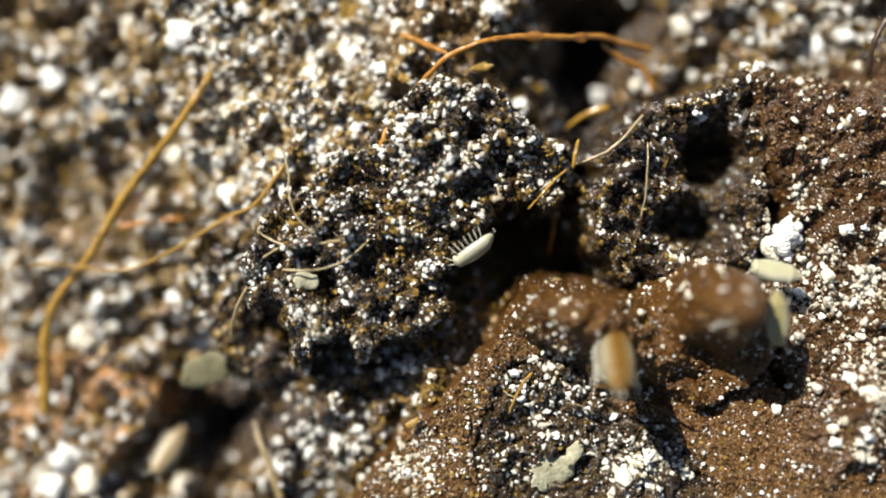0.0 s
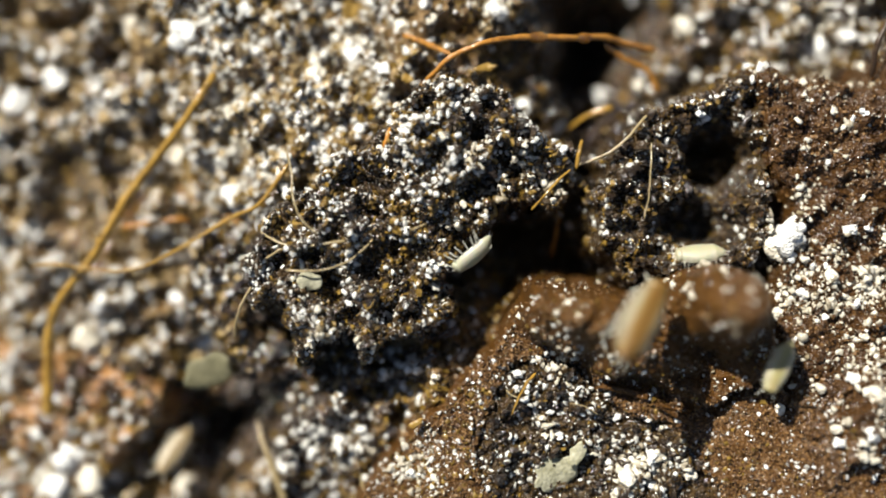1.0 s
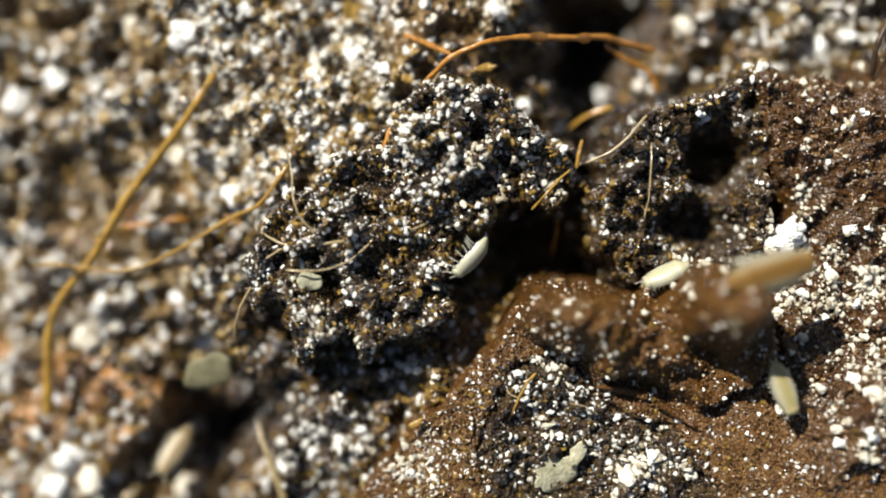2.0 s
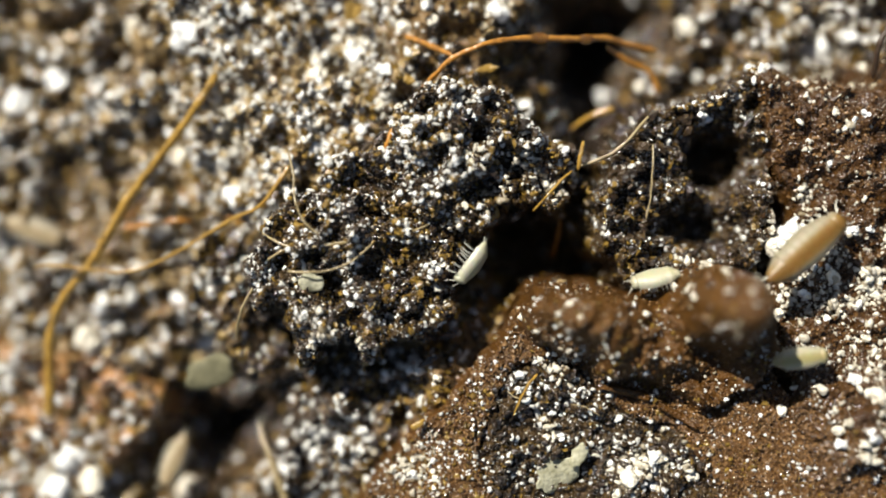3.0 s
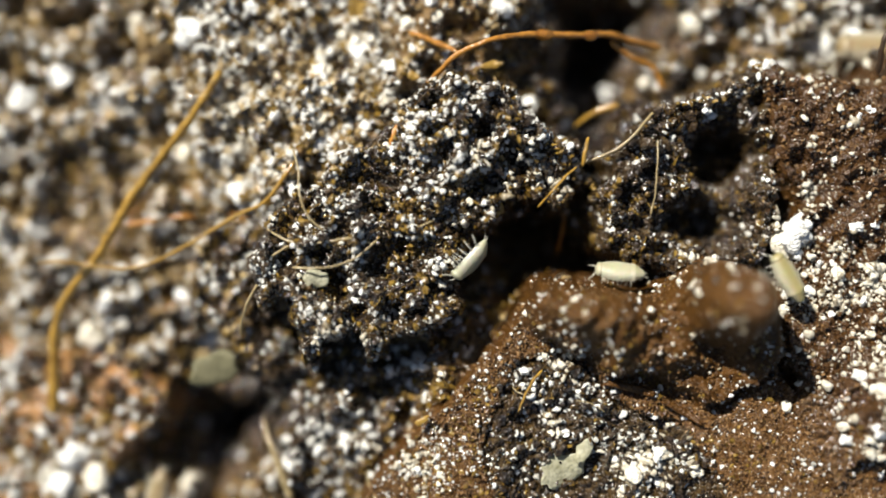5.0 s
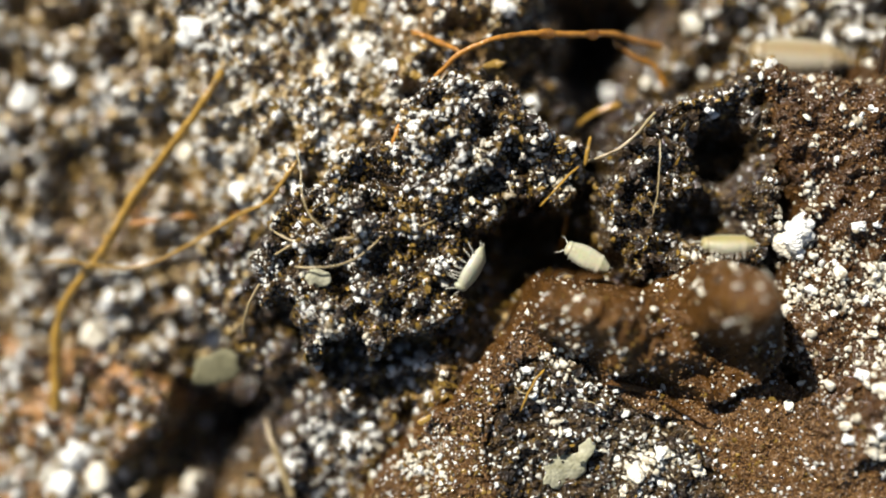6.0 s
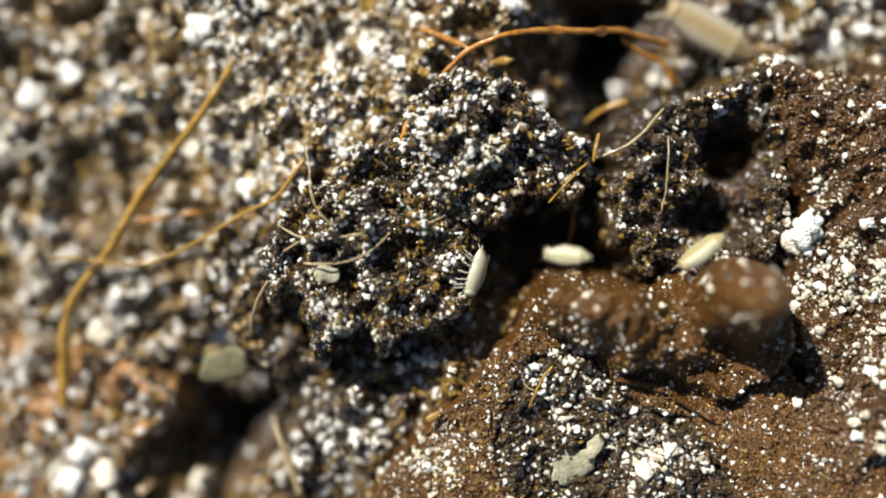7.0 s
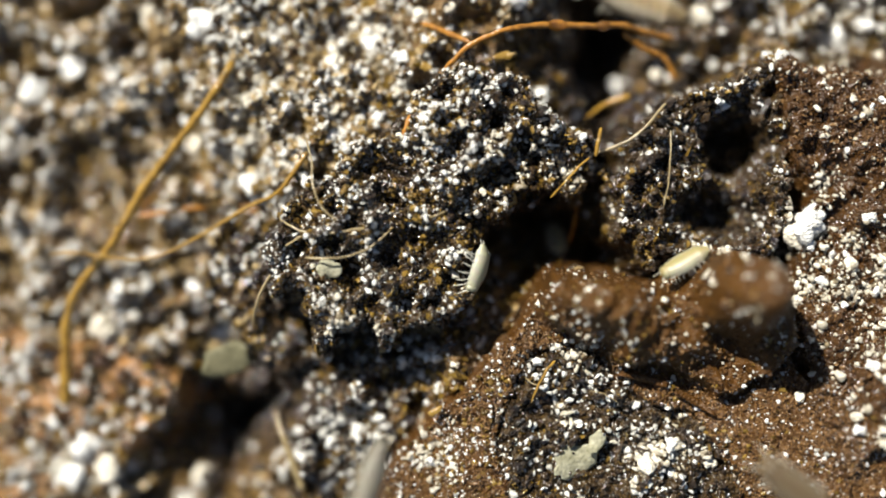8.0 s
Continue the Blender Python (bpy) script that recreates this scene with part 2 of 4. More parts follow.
SOIL = material("wet_soil", ((0.004, 0.0028, 0.0016), (0.014, 0.0085, 0.004), (0.062, 0.036, 0.010)), 0.26, 0.25, 0.14, 0.16, coat=0.6)
PALE_SOIL = material("damp_soil", ((0.012, 0.0065, 0.0025), (0.05, 0.028, 0.009), (0.19, 0.112, 0.040)), 0.3, 0.6, 0.12, 0.2, coat=0.6)
BROWN_SOIL = material("brown_soil", ((0.0052, 0.0023, 0.0006), (0.0156, 0.0067, 0.0014), (0.0618, 0.0279, 0.0065)), 0.26, 0.4, 0.09, 0.16, coat=0.45, spec=0.35)
BARK_SKIN = material("bark_skin", ((0.0037, 0.0015, 0.0004), (0.0123, 0.0049, 0.001), (0.082, 0.0353, 0.0061)), 0.45, 0.5, 0.07, 0.13, coat=0.08, spec=0.2, dust=(0.09, 0.045, 0.014))
BARK_GRIT = material("bark_grit", ((0.022, 0.009, 0.0025), (0.08, 0.036, 0.010), (0.25, 0.14, 0.055)), 0.2, 0.3, 0.03, 0.1, island=True, coat=0.8, translucent=0.15)
LEAF_SKIN = material("leaf_skin", ((0.0613, 0.0245, 0.0053), (0.175, 0.0735, 0.0175), (0.35, 0.175, 0.056)), 0.35, 0.6, 0.08, 0.2, coat=0.5)
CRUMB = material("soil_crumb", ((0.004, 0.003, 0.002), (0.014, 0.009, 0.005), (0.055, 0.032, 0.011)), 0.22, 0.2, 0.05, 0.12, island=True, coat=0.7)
FIBRE = material("humus_bit", ((0.018, 0.008, 0.0015), (0.075, 0.039, 0.006), (0.26, 0.16, 0.028)), 0.24, 0.5, 0.03, 0.1, island=True, coat=0.7, translucent=0.15)
PALE_CRUMB = material("pale_crumb", ((0.045, 0.022, 0.005), (0.17, 0.10, 0.032), (0.50, 0.37, 0.18)), 0.24, 0.5, 0.04, 0.15, island=True, coat=0.7)
WHITE_BIT = material("white_bit", ((0.44, 0.42, 0.36), (0.62, 0.60, 0.53), (0.82, 0.81, 0.76)), 0.26, 0.2, 0.03, 0.12, island=True, coat=0.7, translucent=0.15)
CREAM_BIT = material("cream_bit", ((0.24, 0.19, 0.11), (0.50, 0.44, 0.32), (0.78, 0.74, 0.62)), 0.26, 0.2, 0.03, 0.12, island=True, coat=0.7, translucent=0.15)
WHITE = material("mineral_white", ((0.44, 0.42, 0.36), (0.64, 0.62, 0.56), (0.82, 0.81, 0.76)), 0.35, 0.3, 0.08, 0.15, coat=0.4)
CREAM = material("mineral_cream", ((0.26, 0.22, 0.15), (0.52, 0.46, 0.34), (0.78, 0.72, 0.58)), 0.35, 0.3, 0.08, 0.15, coat=0.4)
ROOT_AMBER = material("root_amber", ((0.045, 0.017, 0.001), (0.15, 0.066, 0.004), (0.38, 0.22, 0.035)), 0.2, 0.3, 0.012, 0.15, coat=0.8, translucent=0.15)
ROOT_RUST = material("root_rust", ((0.0919, 0.0289, 0.0026), (0.2494, 0.0892, 0.0079), (0.42, 0.1837, 0.0236)), 0.18, 0.3, 0.02, 0.12, coat=1.0, translucent=0.15)
ROOT_TAN = material("root_tan", ((0.0919, 0.0591, 0.0236), (0.1837, 0.1312, 0.0525), (0.3412, 0.2625, 0.1312)), 0.3, 0.25, 0.012, 0.1, coat=0.5, translucent=0.15)
TWIG_DARK = material("twig_dark", ((0.0105, 0.007, 0.0053), (0.0245, 0.0158, 0.0105), (0.0525, 0.0315, 0.0175)), 0.35, 0.2, 0.02, 0.1)
GREEN_FLAKE = material("green_flake", ((0.13, 0.12, 0.05), (0.33, 0.31, 0.17), (0.62, 0.60, 0.44)), 0.4, 0.3, 0.04, 0.2, spec=0.2, coat=0.15, translucent=0.5)
OLIVE_FLAKE = material("olive_flake", ((0.0375, 0.0338, 0.0135), (0.1125, 0.105, 0.0562), (0.3, 0.2775, 0.165)), 0.4, 0.25, 0.06, 0.2, spec=0.2, coat=0.1, translucent=0.5)
YELLOW_FLAKE = material("yellow_flake", ((0.09, 0.045, 0.0045), (0.225, 0.1237, 0.0158), (0.3825, 0.2363, 0.0506)), 0.28, 0.25, 0.03, 0.15, coat=0.4, translucent=0.25)
LEG_SKIN = material("leg_skin", ((0.46, 0.43, 0.32), (0.60, 0.57, 0.46), (0.72, 0.69, 0.58)), 0.28, 0.2, 0.0, translucent=0.3)
EYE = material("eye", ((0.01, 0.01, 0.01), (0.02, 0.02, 0.02)), 0.2, 0.2, 0.0)


def shell_skin(name, side, middle, gut):
    """Isopod skin: pale at the sides, with the gut showing through as a darker stripe down the back."""
    m = material(name, (side, side), 0.42, 0.3, 0.012, 0.10, coat=0.7, translucent=0.35)
    t = m.node_tree
    n, link = t.nodes, t.links.new
    n["Principled BSDF"].inputs["Coat Roughness"].default_value = 0.42
    at = n.new("ShaderNodeTexCoord").outputs["Object"]
    split = n.new("ShaderNodeSeparateXYZ")
    link(at, split.inputs["Vector"])
    off = n.new("ShaderNodeMath")
    off.operation = "ABSOLUTE"
    link(split.outputs["Y"], off.inputs[0])
    spread = n.new("ShaderNodeMapRange")
    spread.inputs["From Max"].default_value = 0.62 * MM
    link(off.outputs["Value"], spread.inputs["Value"])
    ramp = n.new("ShaderNodeValToRGB")
    for k, (p, c) in enumerate(((0.0, gut), (0.18, gut), (0.55, middle), (1.0, side))):
        e = ramp.color_ramp.elements[k] if k < 2 else ramp.color_ramp.elements.new(p)
        e.position, e.color = p, (*c, 1)
    link(spread.outputs["Result"], ramp.inputs["Fac"])
    mottle = n.new("ShaderNodeTexNoise")
    mottle.inputs["Scale"].default_value = 3500
    link(at, mottle.inputs["Vector"])
    mix = n.new("ShaderNodeMix")
    mix.data_type = "RGBA"
    mix.blend_type = "MULTIPLY"
    mix.inputs[0].default_value = 0.25
    link(ramp.outputs["Color"], mix.inputs[6])
    link(mottle.outputs["Color"], mix.inputs[7])
    for node in n:
        if node.type in ("BSDF_PRINCIPLED", "BSDF_TRANSLUCENT"):
            link(mix.outputs[2], node.inputs[0])
    return m


SHELL_PALE = shell_skin("shell_pale", (0.69, 0.68, 0.54), (0.66, 0.63, 0.45), (0.61, 0.57, 0.36))
SHELL_YELLOW = shell_skin("shell_yellow", (0.64, 0.62, 0.50), (0.58, 0.53, 0.34), (0.49, 0.41, 0.17))
SHELL_AMBER = shell_skin("shell_amber", (0.46, 0.40, 0.27), (0.34, 0.20, 0.048), (0.25, 0.125, 0.02))
SHELL_GREY = shell_skin("shell_grey", (0.40, 0.37, 0.30), (0.34, 0.31, 0.24), (0.28, 0.25, 0.19))
SHELL_DUSK = shell_skin("shell_dusk", (0.24, 0.19, 0.12), (0.20, 0.145, 0.08), (0.16, 0.11, 0.055))
SHELL_TAN = shell_skin("shell_tan", (0.52, 0.46, 0.34), (0.46, 0.36, 0.21), (0.40, 0.29, 0.14))


def drop_glass():
    m = bpy.data.materials.new("water")
    m.use_nodes = True
    s = m.node_tree.nodes["Principled BSDF"]
    s.inputs["Transmission Weight"].default_value, s.inputs["Roughness"].default_value, s.inputs["IOR"].default_value = 1.0, 0.02, 1.33
    s.inputs["Base Color"].default_value = (1.0, 0.93, 0.8, 1)
    return m


WATER = drop_glass()


# ---- building ----
def mesh_of(name, verts, faces, mat, smooth=True):
    me = bpy.data.meshes.new(name)
    me.from_pydata(verts, [], faces)
    me.materials.append(mat)
    if smooth:
        me.shade_smooth()
    return me


def fast_mesh(name, verts, tris, mat, smooth=True):
    me = bpy.data.meshes.new(name)
    me.vertices.add(len(verts))
    me.vertices.foreach_set("co", np.ascontiguousarray(verts, np.float32).ravel())
    k = tris.shape[1]
    me.loops.add(tris.size)
    me.loops.foreach_set("vertex_index", np.ascontiguousarray(tris, np.int32).ravel())
    me.polygons.add(len(tris))
    me.polygons.foreach_set("loop_start", np.arange(0, tris.size, k, dtype=np.int32))
    me.materials.append(mat)
    me.update(calc_edges=True)
    if smooth:
        me.shade_smooth()
    else:
        me.shade_flat()
    return me


def part(name, verts, faces, mat, parent, label=""):
    ob = new(name, mesh_of(name, verts, faces, mat))
    ob.parent = parent
    return tagged(ob, label)


def sheet(name, height, box, step, mat, floor=None, below=0.4):
    """A relief over a box (x0, y0, x1, y1) in millimetres, left out where it lies under the floor, with a closed rim."""
    nx, ny = int((box[2] - box[0]) / step) + 1, int((box[3] - box[1]) / step) + 1
    x, y = np.meshgrid(np.linspace(box[0], box[2], nx), np.linspace(box[1], box[3], ny))
    z = height(x, y)
    # the surface is drawn a little aside, so that steep flanks overhang and no row of points shows
    jx, jy = 0.35 * step * value_noise(x, y, step * 1.5, 7), 0.35 * step * value_noise(x, y, step * 1.5, 8)
    verts = np.stack((x + jx, y + jy, z), -1).reshape(-1, 3) * MM
    i = np.arange(nx * ny).reshape(ny, nx)
    quads = np.stack((i[:-1, :-1], i[:-1, 1:], i[1:, 1:], i[1:, :-1]), -1).reshape(-1, 4)
    if floor is not None:
        show = z > floor(x, y) - below
        keep = show[:-1, :-1] | show[:-1, 1:] | show[1:, 1:] | show[1:, :-1]
        quads = quads[keep.ravel()]
        used = np.unique(quads)
        again = np.zeros(nx * ny, np.int64)
        again[used] = np.arange(len(used))
        verts, quads = np.maximum(verts[used], (-9, -9, -0.018)), again[quads]
    return new(name, fast_mesh(name, verts, quads, mat))


def round_base(level, seed, lump=0.22):
    bm = bmesh.new()
    bmesh.ops.create_icosphere(bm, subdivisions=level, radius=1)
    rng = np.random.RandomState(seed)
    off = Vector(rng.uniform(-50, 50, 3))
    for v in bm.verts:
        v.co *= 1 + lump * noise.noise(v.co * 1.3 + off) * 1.6 + 0.5 * lump * noise.noise(v.co * 3.1 + off)
    bm.verts.ensure_lookup_table()
    verts = np.array([v.co[:] for v in bm.verts])
    tris = np.array([[v.index for v in f.verts] for f in bm.faces])
    bm.free()
    return verts, tris


def shard_base(seed):
    """An angular splinter: the hull of a few points, long, narrow and flat."""
    rng = np.random.RandomState(seed)
    bm = bmesh.new()
    for p in rng.normal(size=(11, 3)):
        bm.verts.new(Vector(p).normalized() * rng.uniform(0.75, 1.1))
    hull = bmesh.ops.convex_hull(bm, input=bm.verts[:])
    bmesh.ops.delete(bm, geom=[v for v in hull["geom_interior"] if isinstance(v, bmesh.types.BMVert)], context="VERTS")
    bmesh.ops.triangulate(bm, faces=bm.faces[:])
    bm.verts.index_update()
    verts = np.array([v.co[:] for v in bm.verts]) * (1.5, 0.85, 0.35)
    tris = np.array([[v.index for v in f.verts] for f in bm.faces])
    bm.free()
    return verts, tris


def lobed_base(seed, lobes=5, level=2):
    """A knobbly clump: several lumps grown together into one skin."""
    rng = np.random.RandomState(seed)
    way, tris = round_base(level, seed, 0.0)
    way = way / np.linalg.norm(way, axis=1)[:, None]
    reach = np.full(len(way), 0.38)
    for k in range(lobes):
        c = rng.normal(size=3)
        c *= rng.uniform(0.35, 0.6) / np.linalg.norm(c)
        r = rng.uniform(0.3, 0.5)
        along = way @ c
        inner = along ** 2 - c @ c + r * r
        reach = np.maximum(reach, np.where(inner > 0, along + np.sqrt(np.maximum(inner, 0)), 0))
    return way * (reach * rng.uniform(0.93, 1.07, len(way)))[:, None] * 1.15, tris


def turns(rng, n):
    q = rng.normal(size=(n, 4))
    q /= np.linalg.norm(q, axis=1)[:, None]
    w, x, y, z = q.T
    return np.stack((1 - 2 * (y * y + z * z), 2 * (x * y - z * w), 2 * (x * z + y * w),
                     2 * (x * y + z * w), 1 - 2 * (x * x + z * z), 2 * (y * z - x * w),
                     2 * (x * z - y * w), 2 * (y * z + x * w), 1 - 2 * (x * x + y * y)), -1).reshape(n, 3, 3)


def spots(rng, n, box, density):
    """n places in the box, as thick as density (0 to 1) says there."""
    out = np.zeros((0, 2))
    while len(out) < n:
        p = np.stack((rng.uniform(box[0], box[2], 2 * n), rng.uniform(box[1], box[3], 2 * n)), -1)
        p = p[rng.uniform(size=2 * n) < density(p[:, 0], p[:, 1])]
        out = np.concatenate((out, p))
    return out[:n]


def strewn(name, seed, n, box, density, sizes, mat, stretch=(0.5, 1.45), sink=0.3, level=1, skew=2.0, lump=0.5, smooth=True, form="lump"):
    """Loose bits lying on whatever is on top; sizes are radii in millimetres, small ones more often."""
    rng = np.random.RandomState(seed)
    p = spots(rng, n, box, density)
    r = sizes[0] + (sizes[1] - sizes[0]) * rng.uniform(size=n) ** skew
    z = top(p[:, 0], p[:, 1]) + r * (1 - 2 * sink * rng.uniform(0.4, 1.3, n))
    at = np.stack((p[:, 0], p[:, 1], z), -1)
    s = rng.uniform(stretch[0], stretch[1], (n, 3)) * r[:, None]
    rot = turns(rng, n)
    parts_v, parts_f, start = [], [], 0
    which = rng.randint(0, 5, n)
    for k in range(5):
        base, tris = shard_base(seed * 5 + k) if form == "shard" else lobed_base(seed * 5 + k) if form == "lobed" else round_base(level, seed * 5 + k, lump)
        mine = which == k
        if not mine.any():
            continue
        v = np.einsum("nij,nvj->nvi", rot[mine], base[None] * s[mine][:, None]) + at[mine][:, None]
        m = mine.sum()
        parts_v.append(v.reshape(-1, 3))
        parts_f.append((tris[None] + (np.arange(m) * len(base))[:, None, None] + start).reshape(-1, 3))
        start += m * len(base)
    return new(name, fast_mesh(name, np.concatenate(parts_v) * MM, np.concatenate(parts_f), mat, smooth))


def within(x, y, outline, soft=0.6):
    return np.clip(inside(x, y, outline) / soft + 0.5, 0, 1)


def blob(x, y, at, r):
    return np.exp(-((x - at[0]) ** 2 + (y - at[1]) ** 2) / (r * r))


# ---- the ground and the large pieces on it ----
VIEW = (-31, -19, 29, 19)


def far_sheet():
    """The soil beyond the detailed patch, as a frame of rolling ground."""
    ring, verts, faces = 48, [], []
    radii = [1.0, 1.3, 1.8, 3.0, 6.0, 14.0, 45.0, 160.0]
    for k, r in enumerate(radii):
        for j in range(ring):
            a = 2 * math.pi * (j + 0.5) / ring
            c, s = math.cos(a), math.sin(a)
            m = max(abs(c) / 30.5, abs(s) / 18.6)
            x, y = c / m * r - 1, s / m * r
            z = -9.0 + (2.0 * float(value_noise(np.array(x), np.array(y), 9.0, 77)) if k else 0) - (4.0 if k == 0 else 0)
            verts.append((x * MM, y * MM, z * MM))
    for k in range(len(radii) - 1):
        for j in range(ring):
            a, b = k * ring + j, k * ring + (j + 1) % ring
            faces.append((a, b, b + ring, a + ring))
    return verts, faces


ground = sheet("ground", ground_height, VIEW, 0.13, PALE_SOIL)
tagged(ground, "crumbly damp compost soil strewn with pale mineral specks", "soil", kind="structure")
outer = part("ground_beyond", *far_sheet(), PALE_SOIL, ground)
tagged(outer, kind="structure")

clod = tagged(sheet("soil_clod", clod_height, (-12.5, -8, 9, 11), 0.085, SOIL, ground_height), "black wet clod of compost with glistening crumbs", "soil clod")
low_clod = tagged(sheet("soil_clod", low_clod_height, (-16, -18, 0, 4), 0.11, SOIL, ground_height), "black damp soil lying at the foot of the clod", "soil clod")
dark_clod = tagged(sheet("soil_clod", dark_clod_height, (6, -3.5, 19, 11), 0.085, SOIL, ground_height), "glossy black clod of compost with a deep hollow", "soil clod")
bank = tagged(sheet("soil_clod", bank_height, (14, -16, 29, 12), 0.1, BROWN_SOIL, ground_height), "rust-brown bank of soil dusted with white grains", "soil clod")
bark = tagged(sheet("bark_piece", bark_height, (-8, -17, 26, 1.5), 0.085, BARK_SKIN, ground_height), "humped piece of wet brown bark lying on the soil", "bark")
inner = tagged(sheet("soil_clod", inner_soil_height, (1, -18, 17, -6), 0.09, SOIL, bark_height), "dark soil showing through a gap in the bark", "soil clod")
leaf = tagged(sheet("leaf_fragment", leaf_height, (-31, -19, -11, -4), 0.13, LEAF_SKIN, ground_height), "rotting orange-brown leaf fragment half buried in soil", "leaf")

# ---- loose bits nobody could count ----
# Deep places kept free of bits, so their shade shows as bare dark colour.
CLEAR = (((4.56, 0.19), 2.2), ((14.99, 4.81), 1.5), ((-13.8, -10.8), 2.1), ((-11.0, -9.3), 1.4), ((7.2, 10.4), 1.6), ((9.4, 11.0), 1.4), ((8.0, 14.2), 2.2), ((10.4, 13.4), 1.7), ((8.9, 7.5), 1.2), ((-2.16, -5.14), 0.8))


def open_ground(x, y):
    k = 1.0
    for at, r in CLEAR:
        k = k * (1 - 0.97 * blob(x, y, at, r))
    return k


def on_clods(x, y):
    hollows = 1.0
    for at, wide, _ in CAVITIES:
        hollows = hollows * (1 - 0.8 * blob(x, y, at, wide * 0.9))
    return hollows * np.maximum(within(x, y, CLOD), within(x, y, DARK_CLOD) * (1 - within(x, y, BROWN_BANK))) * open_ground(x, y) * (1 - within(x, y, BARK))


def on_low_ground(x, y):
    k = 1 - np.maximum.reduce([within(x, y, o) for o in (CLOD, DARK_CLOD, BROWN_BANK, BARK)])
    return k * open_ground(x, y)


def on_bank(x, y):
    return within(x, y, BROWN_BANK) * (1 - within(x, y, BARK))


def on_bark(x, y):
    return within(x, y, BARK, 1.4) * (1 - within(x, y, BARK_GAP))


def in_gap(x, y):
    return within(x, y, BARK_GAP)


def white_bank(x, y):
    return on_bank(x, y) * np.clip(0.16 + 1.1 * blob(x, y, (19.57, -1.44), 2.6) + 0.6 * blob(x, y, (22.13, -8.06), 2.2) + 0.6 * blob(x, y, (17.80, 0.32), 1.4) + 0.5 * blob(x, y, (21.0, -3.8), 3.0), 0, 1)


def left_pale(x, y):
    # Pale bits thinned by the hollow and past x 5: dark soil, painted shade.
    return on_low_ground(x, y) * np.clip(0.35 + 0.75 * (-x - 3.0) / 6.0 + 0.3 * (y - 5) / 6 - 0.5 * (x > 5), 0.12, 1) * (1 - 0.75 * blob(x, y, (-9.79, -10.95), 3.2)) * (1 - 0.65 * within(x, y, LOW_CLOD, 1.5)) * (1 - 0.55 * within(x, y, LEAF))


def bark_dust(x, y):
    return on_bark(x, y) * np.clip(0.28 - 0.12 * within(x, y, HUMP) + 0.9 * blob(x, y, (-1.88, -11.72), 3.2) + 0.5 * blob(x, y, (2.82, -7.02), 2.0) + 0.5 * blob(x, y, (7.42, -2.90), 1.8), 0, 1)


def raised(where, seed, sizes, low=0.03):
    """The same places, but mostly on the tops of a relief with that seed and those sizes."""
    tall = sum(h for _, h in sizes)
    return lambda x, y: where(x, y) * np.clip(0.25 + 1.5 * crumbly(x, y, seed, sizes) / tall, low, 1)


CLOD_TOPS = 11, ((2.6, 0.9), (1.15, 0.8))
LOW_TOPS = 3, ((3.6, 1.2), (1.6, 0.9))


def patchy(where, size, seed, low=0.15):
    """The same places, but in clusters of that size."""
    return lambda x, y: where(x, y) * np.clip(0.5 + 1.1 * value_noise(x, y, size, seed) + 0.4 * value_noise(x, y, size * 0.4, seed + 1), low, 1)


def upper_clods(x, y):
    return on_clods(x, y) * np.clip(0.42 + 0.04 * y, 0.22, 0.75) * (1 - 0.6 * blob(x, y, (2.6, 5.2), 3.2)) * (1 - 0.75 * within(x, y, DARK_CLOD))


# Where the clods get white specks as painted sparkle.
def glinting(x, y):
    return on_clods(x, y) * np.clip(0.10 + blob(x, y, (-5.11, 2.82), 2.6) + 0.8 * blob(x, y, (-6.29, -4.08), 1.6) + 0.2 * blob(x, y, (0.47, 7.08), 2.0) + 0.3 * blob(x, y, (-2.47, 5.02), 1.5) + 0.5 * blob(x, y, (10.75, 3.26), 2.0), 0, 1)


def clumps(x, y):
    return np.clip(sum(blob(x, y, at, r) for at, r in (((21.81, 12.25), 2.2), ((-11.61, 7.91), 1.5), ((-13.95, -5.46), 0.9), ((17.95, 0.62), 0.8), ((18.0, 0.8), 0.6), ((-5.14, 10.69), 1.6), ((3.06, 13.24), 1.0), ((-22.26, -13.14), 1.6),
                                                   ((-1.59, -11.57), 1.1), ((9.58, -11.43), 0.9), ((10.3, -1.5), 0.5), ((11.6, -1.5), 0.5), ((13.0, -0.6), 0.5), ((1.5, 4.6), 0.6), ((-0.3, -1.0), 0.4),
                                                   ((5.9, -5.9), 0.7), ((22.3, -7.4), 0.9), ((20.9, -10.2), 0.5), ((10.8, -10.9), 1.1), ((5.2, -9.4), 0.5), ((22.0, -1.8), 0.8), ((-6.2, -4.4), 0.7), ((5.6, 3.4), 0.9), ((2.8, 3.2), 0.6), ((4.2, 4.3), 0.7), ((0.2, 1.3), 0.4), ((2.2, 1.7), 0.35), ((-0.2, -2.2), 0.35), ((-4.2, -4.9), 0.5), ((-1.0, -4.0), 0.45), ((-7.4, -5.6), 0.4), ((18.9, 3.0), 0.5), ((20.6, 6.4), 0.4), ((6.6, 4.3), 0.6), ((-3.2, 7.6), 0.8), ((-11.6, 5.9), 0.6), ((-10.4, 6.6), 0.7), ((-13.2, -5.0), 0.7))), 0, 1)


def far_corner(x, y):
    return on_low_ground(x, y) * blob(x, y, (-24.0, 13.0), 9.0)


def behind(x, y):
    """The low ground beyond the dark clod."""
    return on_low_ground(x, y) * (x > 5) * (y > 6)


# Where black crumbs colour the pits as dark as deep shade would.
def pit_shade(x, y):
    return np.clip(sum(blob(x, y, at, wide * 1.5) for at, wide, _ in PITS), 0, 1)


def broad_tan(x, y):
    """The pale side of the low soil, in wide drifts."""
    return left_pale(x, y) * np.clip(0.55 + 1.2 * value_noise(x, y, 5.0, 61), 0.05, 1)


